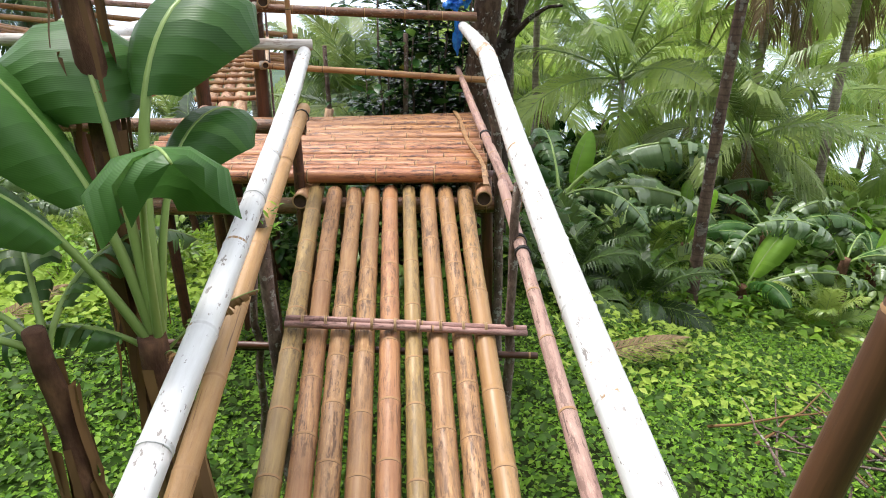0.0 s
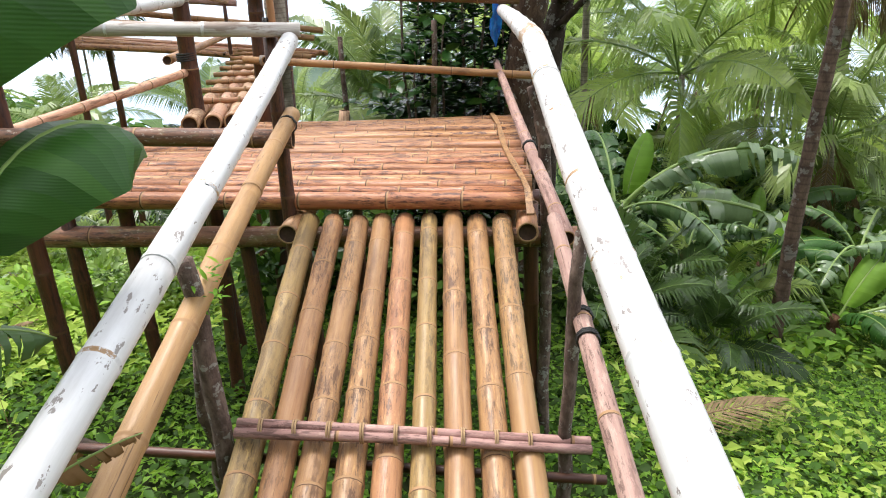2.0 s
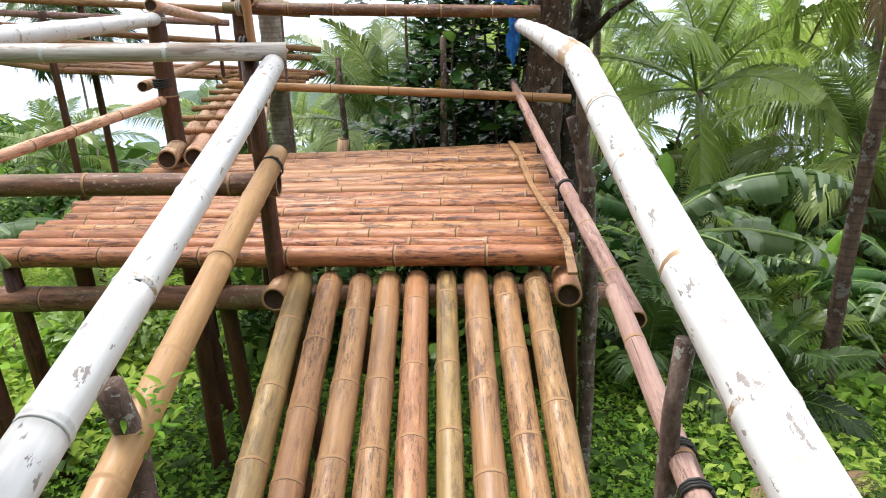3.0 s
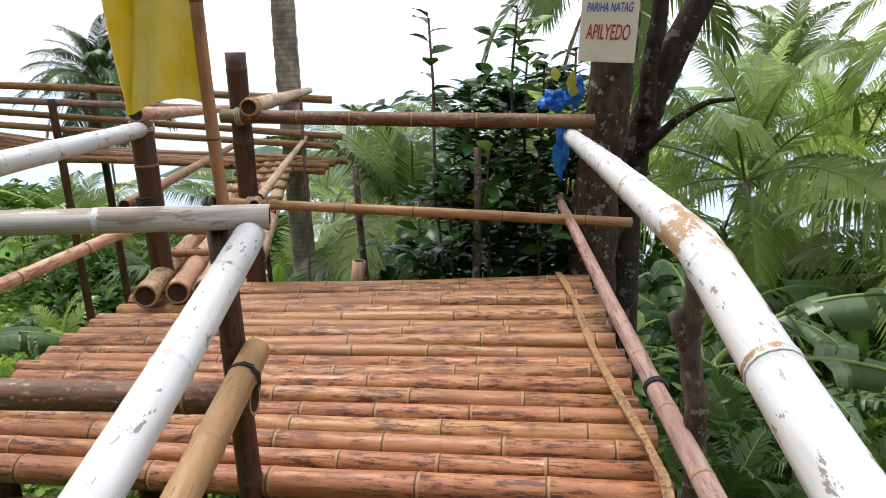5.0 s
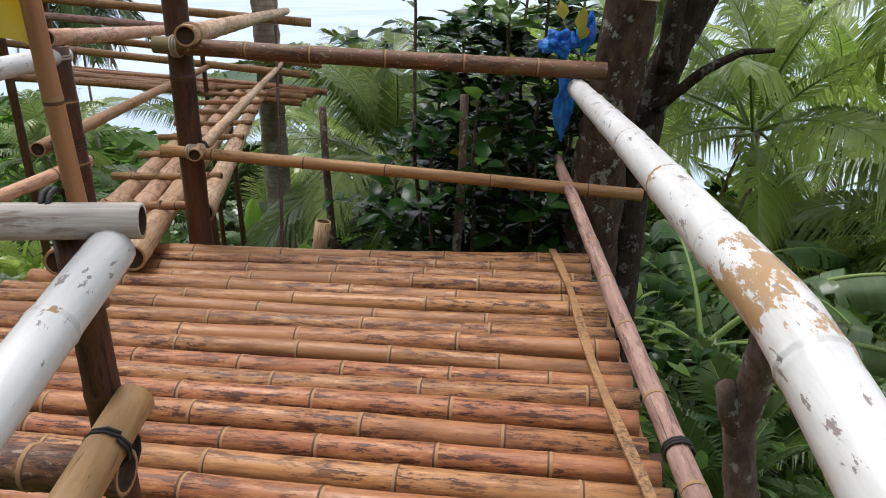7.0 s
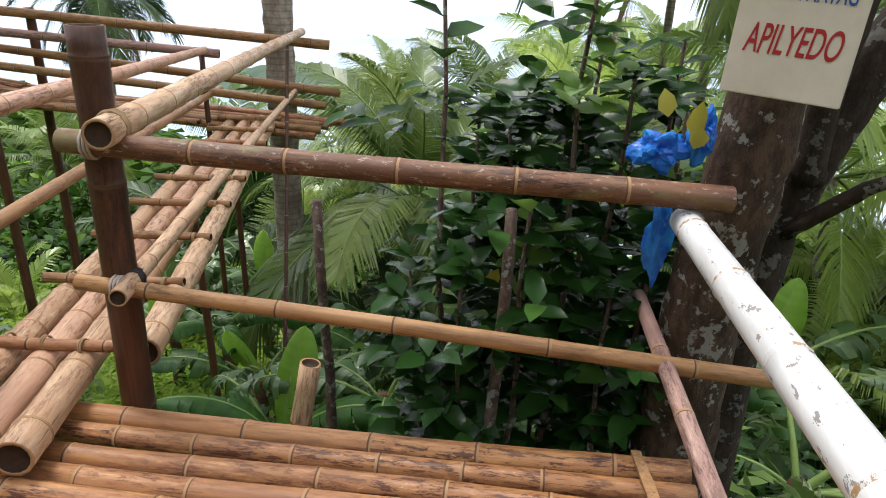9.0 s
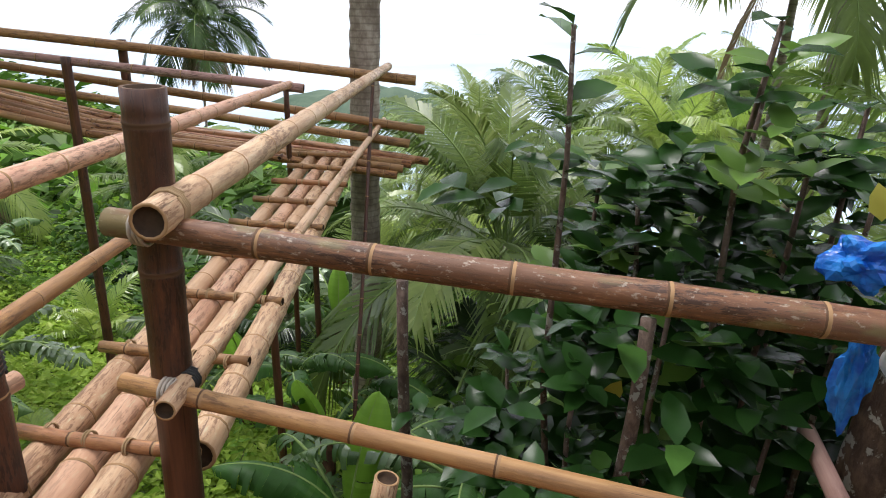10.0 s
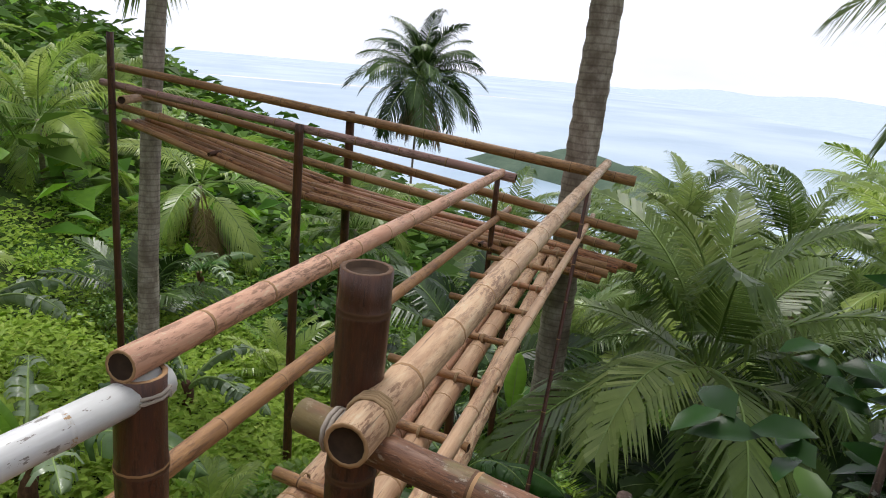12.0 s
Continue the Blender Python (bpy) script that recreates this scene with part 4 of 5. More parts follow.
YOUNG = (
    (2.55, 8.1, "young", 0.85), (1.6, 7.5, "young_dark", 0.65), (2.1, 6.5, "young_dark", 0.45), (1.2, 6.6, "young_dark", 0.5), (3.8, 9.9, "young", 0.8), (5.1, 10.9, "young_dark", 0.8), (1.7, 9.4, "young_dark", 0.8),
    (4.6, 7.3, "young", 0.5), (6.6, 8.8, "young", 0.7), (-1.4, 11.2, "young_dark", 1.2), (-0.2, 11.0, "young_dark", 1.25), (-1.9, 9.7, "young_dark", 0.7), (0.9, 10.4, "young_dark", 0.8), (-6.0, 13.6, "young_dark", 1.0),
    (-8.3, 13.0, "young", 0.8), (-10.8, 12.2, "young_dark", 0.9), (-12.5, 9.5, "young", 0.9), (-5.0, 8.8, "young", 0.5), (7.8, 11.4, "young", 0.8), (-3.6, 7.4, "young", 0.45), (1.0, 8.6, "young_dark", 0.7),
)
for k, (x, y, kind, sc) in enumerate(YOUNG):
    palm(x, y, float(ground_z(x, y)) + 0.15, kind, scale=sc, spin=k * 2.1)

# ---- bananas ----


def banana_leaf_mesh(L, W, droop, torn, mat, seed, fold=0.35, power=1.2, stalk=0.22):
    """A leaf along x from the origin, arching down, its blade torn into strips."""
    q = random.Random(seed)
    n = 26
    pts, tans = [Vector((0, 0, 0))], []
    for i in range(n):
        a = -radians(droop) * (i / n) ** power
        d = V(math.cos(a), 0, math.sin(a))
        tans.append(d)
        pts.append(pts[-1] + d * (L / n))
    tans.append(tans[-1])
    verts, faces, idx = [], [], []
    v, f = tube(pts, [0.022 * (1 - 0.88 * i / n) * L / 1.6 + 0.003 for i in range(n + 1)], 6)
    verts += v
    faces += f
    idx += [1] * len(f)
    i0 = int(stalk * n)
    for sg in (-1, 1):
        ang = fold + q.uniform(-0.1, 0.1)
        for i in range(i0, n):
            split = q.random() < torn
            if split:
                ang = fold * 0.6 + q.uniform(-1.0, 0.5) * (1 if torn > 0.1 else 0.4)
            gape = q.uniform(0.3, 0.9) if split and torn > 0.1 else 0.0
            cut = q.uniform(0.72, 1.0) if torn > 0.1 else 1.0
            b = len(verts)
            for j in (i, i + 1):
                s = (j - i0) / (n - i0)
                w = W * (max(0.0, math.sin(math.pi * (0.06 + 0.94 * s))) ** 0.55) * cut
                if s > 0.985:
                    w = 0.004
                up = V(0, 1, 0).cross(tans[j]) * -1
                for u in (0.0, 0.34, 0.7, 1.0):
                    a2 = ang - u * u * 0.9
                    out = V(0, sg, 0) * math.cos(a2) + up * math.sin(a2)
                    verts.append(tuple(pts[j] + out * (w * u) + tans[j] * (w * u * 0.22 + (gape * u * L / n if j == i else 0.0)) + V(0, 0, 0.006)))
            for u in range(3):
                fc = (b + u, b + u + 1, b + 5 + u, b + 4 + u)
                faces.append(fc if sg > 0 else fc[::-1])
                idx.append(0)
    return mesh_from("banana_leaf", verts, faces, [mat, L_STALK], idx)


BLADES = {
    "big": banana_leaf_mesh(1.7, 0.33, 70, 0.05, L_BANANA, 1),
    "big_b": banana_leaf_mesh(1.5, 0.30, 95, 0.14, L_BANANA, 2),
    "torn": banana_leaf_mesh(2.1, 0.33, 85, 0.45, L_BANANA_D, 3),
    "torn_b": banana_leaf_mesh(1.9, 0.30, 110, 0.55, L_BANANA_D, 4),
    "upright": banana_leaf_mesh(1.4, 0.26, 28, 0.05, L_BANANA_Y, 5, 0.6),
    "broad": banana_leaf_mesh(1.8, 0.40, 92, 0.05, L_BANANA, 7, 0.12, stalk=0.44),
    "broad_b": banana_leaf_mesh(1.9, 0.36, 70, 0.07, L_BANANA, 8, 0.10, stalk=0.42),
    "folded": banana_leaf_mesh(1.55, 0.40, 168, 0.06, L_BANANA, 9, 0.10, 2.1, 0.52),
    "folded_b": banana_leaf_mesh(1.6, 0.34, 150, 0.10, L_BANANA, 10, 0.15, 2.0, 0.48),
    "sheen": banana_leaf_mesh(2.2, 0.34, 80, 0.5, L_BANANA_S, 11, 0.3),
    "sheen_b": banana_leaf_mesh(1.9, 0.30, 100, 0.4, L_BANANA_S, 12, 0.25),
    "near_fold": banana_leaf_mesh(1.28, 0.35, 112, 0.02, L_BANANA, 21, 0.06, 3.2, 0.60),
    "near_fold_b": banana_leaf_mesh(1.5, 0.23, 100, 0.06, L_BANANA, 22, 0.12, 2.6, 0.46),
    "near_wide": banana_leaf_mesh(1.7, 0.27, 60, 0.05, L_BANANA, 23, 0.10, 1.6, 0.40),
    "near_hang": banana_leaf_mesh(1.15, 0.19, 165, 0.05, L_BANANA, 24, 0.10, 3.6, 0.56),
    "dead": banana_leaf_mesh(1.3, 0.16, 60, 0.6, L_DEAD, 6, -0.6),
}


def banana(x, y, top, leaves, r=0.10, base=None, scale=1.0, label="", stem_mat=None):
    """leaves: (blade, azimuth, elevation, scale, roll)."""
    gz = float(ground_z(x, y)) if base is None else base
    ob = thing("banana_plant", (x, y, gz), label or "banana plant with broad torn green leaves", "banana plant", "banana plants")
    h = max(0.25, top - gz)
    n = 12
    pts = [(0.02 * math.sin(i), 0.02 * math.cos(i * 1.3), -0.15 + (h + 0.15) * i / n) for i in range(n + 1)]
    v, f = tube(pts, [r * (1.15 - 0.45 * i / n) for i in range(n + 1)], 12, wobble=0.07, seed=int(abs(x * 91)))
    part("pseudostem", mesh_from("pseudostem", v, f, [stem_mat or M_BAN_STEM]), ob, Matrix.Translation((x, y, gz)), "brown sheathed stem")
    for k, (blade, az, el, sc, roll) in enumerate(leaves):
        m = Matrix.Translation((x, y, gz + h - 0.10)) @ Matrix.Rotation(radians(az), 4, "Z") @ Matrix.Rotation(-radians(el), 4, "Y") @ Matrix.Rotation(radians(roll), 4, "X") @ Matrix.Scale(sc * scale, 4)
        part("leaf", BLADES[blade], ob, m)
    return ob


old_banana = banana(-1.13, 2.14, 1.75, (("near_wide", 140, 82, 1.1, 0), ("near_wide", 205, 70, 1.1, 0)), 0.062, label="tall banana stem wrapped in dark dried sheaths")
near_banana = banana(-0.97, 1.93, 0.06, (("near_fold", -52, 79, 0.90, 0), ("near_hang", 62, 78, 1.05, 0), ("near_wide", 158, 80, 0.92, 25), ("near_fold_b", 205, 68, 0.85, 0), ("near_fold", 128, 84, 1.15, 0), ("near_hang", 70, 84, 1.5, 0), ("torn_b", 200, 50, 0.42, 0), ("dead", 10, 48, 0.34, 40), ("dead", -40, 40, 0.26, -30)),
       0.075, label="banana plant with broad glossy folded leaves and pale stalks")
small_banana = banana(-1.24, 1.72, 0.20, (("torn_b", 170, 50, 0.5, 0), ("torn", 215, 42, 0.46, 20), ("torn_b", 75, 62, 0.42, -20), ("torn", 120, 55, 0.45, 10)), 0.05, label="smaller banana plant with dark drooping leaves")
banana(1.42, 8.05, -1.35, (("sheen", 4, 52, 0.98, -25), ("sheen", -14, 24, 1.0, 20), ("sheen_b", -48, 40, 0.8, 0), ("torn", 95, 60, 0.8, 0), ("torn_b", 175, 45, 0.6, 0)), 0.09, label="banana plant with long tattered leaves, sky sheen put into their colour")
banana(3.75, 7.7, -2.5, (("sheen_b", 190, 38, 0.8, 0), ("sheen", -20, 40, 0.75, 15), ("upright", 25, 62, 0.85, 0), ("sheen_b", 120, 50, 0.7, 0), ("big_b", -80, 55, 0.7, 0)), 0.08)
banana(2.05, 10.8, -2.3, (("torn", 15, 48, 1.15, 0), ("torn_b", -15, 40, 1.2, 10), ("torn", 150, 50, 1.0, 0), ("torn_b", 70, 60, 1.0, 0), ("torn", -70, 45, 1.0, -15), ("upright", 40, 84, 0.9, 0)))
MORE = ((4.5, 8.9), (5.9, 8.6), (4.9, 7.6), (3.9, 10.6), (6.8, 10.2), (5.4, 12.0), (7.6, 8.2), (3.3, 8.7), (2.2, 8.0), (8.6, 9.6), (6.4, 6.8), (-2.0, 8.3), (-1.3, 8.6), (-2.9, 9.9), (-7.6, 10.6), (-5.8, 7.7), (-1.9, 10.6), (-4.6, 11.3), (-8.5, 8.6), (-4.2, 13.2), (-6.9, 14.5), (-11.5, 14.0), (-3.5, 10.5), (0.6, 9.2))
for k, (x, y) in enumerate(MORE):
    q = random.Random(k + 40)
    blades = [(q.choice(("torn", "sheen_b", "big_b", "sheen", "torn_b")), j * 72 + q.uniform(-25, 25), q.uniform(38, 75), q.uniform(0.6, 0.95), q.uniform(-15, 15)) for j in range(6)]
    if k % 2:
        blades.append(("upright", q.uniform(0, 360), 82, q.uniform(0.6, 0.9), 0))
    banana(x, y, float(ground_z(x, y)) + (q.uniform(0.8, 1.8) if x > 1.5 else q.uniform(0.5, 1.3)), blades, 0.08, scale=0.85)


def dry_sheaths(plant, x, y, top, r, seed):
    """Long peeling strips hanging down a banana stem."""
    q = random.Random(seed)
    gz = float(ground_z(x, y))
    verts, faces = [], []
    for k in range(26):
        a = q.uniform(0, 6.28)
        z1 = gz + (top - gz) * q.uniform(0.35, 1.0)
        ln, w = q.uniform(0.4, 1.1), q.uniform(0.02, 0.05) * r / 0.12
        b = len(verts)
        for i in range(9):
            s = i / 8
            rr = r * 1.12 + 0.012 + 0.05 * s * s * q.uniform(0.2, 1.2) + 0.006 * math.sin(9 * s + k)
            for sg in (-1, 1):
                aa = a + sg * w / r * (1 - 0.75 * s) + 0.1 * math.sin(4 * s + k)
                verts.append((rr * math.cos(aa), rr * math.sin(aa), z1 - gz - ln * s))
        faces += [(b + 2 * i, b + 2 * i + 1, b + 2 * i + 3, b + 2 * i + 2) for i in range(8)]
    part("dry_sheath", mesh_from("dry_sheath", verts, faces, [L_DEAD]), plant, Matrix.Translation((x, y, gz)), "ragged brown dried sheath strips")


dry_sheaths(old_banana, -1.13, 2.14, 1.75, 0.062, 3)
dry_sheaths(near_banana, -0.97, 1.93, 0.0, 0.075, 4)
dry_sheaths(small_banana, -1.24, 1.72, 0.1, 0.05, 5)

# ---- shrub behind the platform ----


def shrub():
    q = random.Random(12)
    ob = thing("leafy_shrub", (-0.5, 7.3, -2.4), "dense tall shrub with dark glossy oval leaves behind the railing", "shrub")
    C, D, U, Ls, Ws = [], [], [], [], []
    C2, D2, U2, L2, W2 = [], [], [], [], []
    stems = [(-0.68, 7.05, 1.50), (-0.12, 7.05, 1.52), (-0.42, 7.35, 1.0), (-0.85, 7.3, 0.2), (0.05, 7.15, 1.15), (-0.55, 7.5, 0.9), (-0.05, 7.5, 1.25), (0.2, 7.0, 0.75), (-0.55, 6.95, 0.45), (-0.3, 6.9, 0.65), (0.02, 6.85, 0.35), (-0.5, 7.6, 0.75), (0.32, 7.5, 1.25), (0.2, 7.8, 0.8), (-0.15, 7.75, 0.85), (0.28, 7.25, 1.0)]
    for k, (x, y, top) in enumerate(stems):
        gz = float(ground_z(x, y))
        pts = bent((x * 0.8 - 0.1 + q.uniform(-0.1, 0.1), y + q.uniform(0, 0.1), gz - 0.1), (x, y, top), 9, 0.025, k)
        o = V(x, y, gz)
        v, f = tube(pts, [0.020 * (1 - 0.75 * i / 9) + 0.003 for i in range(10)], 6)
        part("stem", mesh_from("stem", [tuple(Vector(p) - o) for p in v], f, [M_STICK]), ob, Matrix.Translation(o))
        twigs = [(Vector(pts[-1]), V(0, 0, 1), 0.5)]
        for j in range(23):
            s = q.uniform(0.22, 0.97)
            i = min(8, int(s * 9))
            p = Vector(pts[i]).lerp(Vector(pts[i + 1]), s * 9 - i)
            a = q.uniform(0, 6.28)
            twigs.append((p, V(math.cos(a), math.sin(a), q.uniform(0.3, 1.1)).normalized(), q.uniform(0.18, 0.42)))
        for ti, (p, d, ln) in enumerate(twigs):
            if ti == 0:
                span = [Vector(pts[-1]) - V(0, 0, ln * (1 - u)) for u in (0.1, 0.25, 0.4, 0.55, 0.7, 0.82, 0.92, 1.0)]
            else:
                span = [p + d * ln * u for u in (0.2, 0.35, 0.48, 0.6, 0.7, 0.8, 0.9, 1.0)]
            # Young tips; the larger share up high also paints the shrub's lit top.
            young = q.random() < (0.2 if ti == 0 or p.z > 0.9 else 0.05)
            for w, c in enumerate(span):
                a = w * 2.4 + q.uniform(-0.4, 0.4)
                out = (V(math.cos(a), math.sin(a), q.uniform(-0.1, 0.6)) + d * 0.35).normalized()
                tgt = (C2, D2, U2, L2, W2) if young else (C, D, U, Ls, Ws)
                tgt[0].append(c), tgt[1].append(out), tgt[2].append(V(q.uniform(-0.4, 0.4), q.uniform(-0.6, 0.2), 1))
                ln2 = q.uniform(0.12, 0.20)
                tgt[3].append(ln2), tgt[4].append(ln2 * q.uniform(0.22, 0.28))
    part("foliage", leaves_mesh("foliage", C, D, U, Ls, Ws, L_SHRUB, 0.28, 0.25), ob, None)
    part("young_leaves", leaves_mesh("young_leaves", C2, D2, U2, L2, W2, L_SHRUB_Y, 0.2, 0.3), ob, None, "light green young leaves")
    yl = [(0.19, 6.62, 1.03), (0.22, 6.6, 1.06), (0.12, 6.65, 1.08), (-0.45, 7.0, 0.3)]
    M_Y = leaf_material("yellow_leaf", (0.36, 0.31, 0.04), (0.42, 0.37, 0.06), (0.33, 0.36, 0.06), 0.5, 0.35)
    part("yellow_leaves", leaves_mesh("yellow_leaves", yl, [(0.2, -0.3, 1), (-0.3, -0.2, -1), (-0.2, 0, 1), (0.2, -0.3, 0.5)], [(0, -1, 0.2)] * 4, [0.11, 0.07, 0.09, 0.09], [0.030] * 4, M_Y), ob, None, "yellowing leaves")


shrub()
dead_stick = thing("dead_stick", (-1.22, 7.3, -2.4), "bare grey-brown stick standing in the undergrowth", "stick")
stick(dead_stick, bent((-1.27, 7.3, -2.5), (-1.24, 7.2, 0.56), 10, 0.012, 71), 0.028, 9)
dead_stick = thing("dead_stick", (-0.5, 7.0, -2.4), "pale leaning dead stick among the shrub leaves", "stick")
stick(dead_stick, bent((-0.55, 6.85, -2.3), (-0.36, 6.80, 0.70), 10, 0.014, 72), 0.028, 10)

# ---- tree with the sign ----
tree = thing("old_tree", (0.4, 6.95, -2.4), "old lichen-spotted tree with dark forked limbs beside the platform", "tree")


def limb(name, pts, r0, r1, mat, seed, label="", segs=16):
    fine = []
    for a, b in zip(pts, pts[1:]):
        for i in range(7):
            fine.append(Vector(a).lerp(Vector(b), i / 7))
    fine.append(Vector(pts[-1]))
    n = len(fine)
    for i in range(1, n - 1):
        fine[i] = (fine[i - 1] + fine[i] * 2 + fine[i + 1]) / 4
    rr = [(r0 + (r1 - r0) * i / (n - 1)) * (1 + 0.10 * noise.noise(fine[i] * 4)) for i in range(n)]
    v, f = tube(fine, rr, segs, wobble=0.09, seed=seed)
    o = Vector(pts[0])
    return part(name, mesh_from(name, [tuple(Vector(p) - o) for p in v], f, [mat]), tree, Matrix.Translation(o), label)


limb("trunk", [(0.30, 6.90, -2.6), (0.33, 6.86, -0.6), (0.37, 6.84, 0.35), (0.43, 6.82, 0.9), (0.50, 6.82, 1.5), (0.60, 6.85, 2.2), (0.66, 6.9, 4.0)], 0.165, 0.10, M_TREE_BARK, 1, "lichen-patched brown trunk")
limb("limb", [(0.55, 7.12, -2.6), (0.58, 7.10, 0.1), (0.63, 7.08, 0.55), (0.72, 7.05, 0.88), (0.90, 7.05, 1.30), (1.25, 7.1, 2.0), (1.7, 7.2, 3.4)], 0.115, 0.07, M_TREE_BARK_D, 2, "thick dark leaning limb")
limb("limb", [(0.70, 7.0, 0.80), (0.70, 6.98, 1.1), (0.76, 6.98, 1.5), (0.82, 7.0, 2.4)], 0.06, 0.04, M_TREE_BARK_D, 3, "dark upright limb")
limb("limb", [(0.66, 7.0, 0.60), (0.86, 6.88, 0.82), (1.02, 6.82, 0.92), (1.16, 6.78, 0.93)], 0.034, 0.012, M_TREE_BARK_D, 4, "dark bare branch", 8)


def tree_crown():
    q = random.Random(5)
    C, D, U, Ls, Ws = [], [], [], [], []
    for k in range(14):
        c = V(q.uniform(0.2, 2.4), q.uniform(6.6, 8.6), q.uniform(3.8, 5.6))
        for j in range(60):
            d = V(q.gauss(0, 1), q.gauss(0, 1), q.gauss(0, 0.7)).normalized()
            C.append(c + d * q.uniform(0.2, 0.6)), D.append(d + V(0, 0, -0.3)), U.append(V(q.uniform(-.5, .5), q.uniform(-.5, .5), 1))
            Ls.append(q.uniform(0.12, 0.2)), Ws.append(q.uniform(0.03, 0.045))
    part("crown", leaves_mesh("crown", C, D, U, Ls, Ws, L_BUSH), tree, None)


tree_crown()

sign = thing("wooden_sign", (0.42, 6.66, 1.15), "cream painted board sign with blue and red hand lettering", "sign")
SIGN = Matrix.Translation((0.385, 6.43, 1.408)) @ Matrix.Rotation(radians(-26), 4, "Z") @ Matrix.Rotation(radians(4.5), 4, "Y")


def box_mesh(sx, sy, sz, mat, bevel=0.003):
    bm = bmesh.new()
    bmesh.ops.create_cube(bm, size=1)
    for v in bm.verts:
        v.co = Vector((v.co.x * sx, v.co.y * sy, v.co.z * sz))
    bmesh.ops.bevel(bm, geom=bm.edges[:], offset=bevel, segments=2, affect="EDGES")
    me = bpy.data.meshes.new("board")
    bm.to_mesh(me)
    bm.free()
    me.materials.append(mat)
    return me


part("board", box_mesh(0.315, 0.014, 0.46, M_BOARD), sign, SIGN)


def lettering(text, size, width, x, z, mat, label):
    cu = bpy.data.curves.new("lettering", "FONT")
    cu.body, cu.size, cu.shear, cu.extrude, cu.offset = text, size, 0.22, 0.0006, 0.0008
    cu.align_x = "CENTER"
    tmp = bpy.data.objects.new("lettering", cu)
    scene.collection.objects.link(tmp)
    me = bpy.data.meshes.new_from_object(tmp.evaluated_get(bpy.context.evaluated_depsgraph_get()))
    bpy.data.objects.remove(tmp)
    me.materials.clear()
    me.materials.append(mat)
    w = max(v.co.x for v in me.vertices) - min(v.co.x for v in me.vertices)
    m = SIGN @ Matrix.Translation((x, -0.0085, z)) @ Matrix.Rotation(radians(90), 4, "X") @ Matrix.Diagonal((width / w, 1, 1, 1))
    part("lettering", me, sign, m, label)


lettering("PARIHA NATAG", 0.066, 0.255, 0.0, 0.030, M_INK_BLUE, "blue brushed lettering")
lettering("APILYEDO", 0.112, 0.245, 0.0, -0.112, M_INK_RED, "red brushed lettering")


def crumple(name, size, seed, mat, lumps=1.5, amount=0.7, subdiv=4):
    bm = bmesh.new()
    bmesh.ops.create_icosphere(bm, subdivisions=subdiv, radius=1)
    for v in bm.verts:
        n = noise.noise(v.co * lumps + V(seed, 0, 0)) + 0.5 * abs(noise.noise(v.co * lumps * 2.6 + V(0, seed, 0)))
        v.co = v.co * (1 + amount * n)
        v.co = Vector((v.co.x * size[0], v.co.y * size[1], v.co.z * size[2]))
    me = bpy.data.meshes.new(name)
    bm.to_mesh(me)
    bm.free()
    me.materials.append(mat)
    return me


bag = thing("plastic_bag", (0.19, 6.62, 0.9), "crumpled blue plastic bag caught between rail and tree", "bag")
part("bulge", crumple("bulge", (0.072, 0.05, 0.062), 2, M_BAG), bag, Matrix.Translation((0.105, 6.66, 0.975)))
part("bulge", crumple("bulge", (0.035, 0.04, 0.075), 5, M_BAG), bag, Matrix.Translation((0.235, 6.66, 1.03)))
part("tail", crumple("tail", (0.035, 0.025, 0.12), 8, M_BAG), bag, Matrix.Translation((0.14, 6.66, 0.68)))

# ---- flag ----
flag = thing("yellow_flag", (-0.9, 4.24, 0.75), "faded yellow cloth flag hanging from a thin bamboo pole", "flag")
pole("flagpole", (-0.955, 4.365, 0.62), (-0.905, 4.275, 1.78), 0.019, 0.016, M_RAIL, flag, "thin brown pole", gap=0.3, segs=10)
fv, ff = [], []
NX, NZ = 14, 22
for i in range(NZ + 1):
    for j in range(NX + 1):
        u, w = j / NX, i / NZ
        z = 1.14 + 0.60 * w + 0.02 * math.sin(u * 5) * (1 - w)
        t = (z - 0.62) / 1.16
        px, py = -0.955 + 0.05 * t, 4.365 - 0.09 * t
        fv.append((px - 0.015 - u * (0.245 - 0.03 * w), py + 0.035 * math.sin(u * 8 + w * 3.1) * (0.4 + u) + 0.008 * math.sin(u * 21 + w * 9) - 0.02 * u, z))
for i in range(NZ):
    for j in range(NX):
        a = i * (NX + 1) + j
        ff.append((a, a + 1, a + NX + 2, a + NX + 1))
fb = len(fv)
fv += [(x, y + 0.003, z) for x, y, z in fv]
ff += [tuple(fb + k for k in q4[::-1]) for q4 in ff]
part("cloth", mesh_from("cloth", fv, ff, [M_CLOTH]), flag, None, "bright yellow cloth")

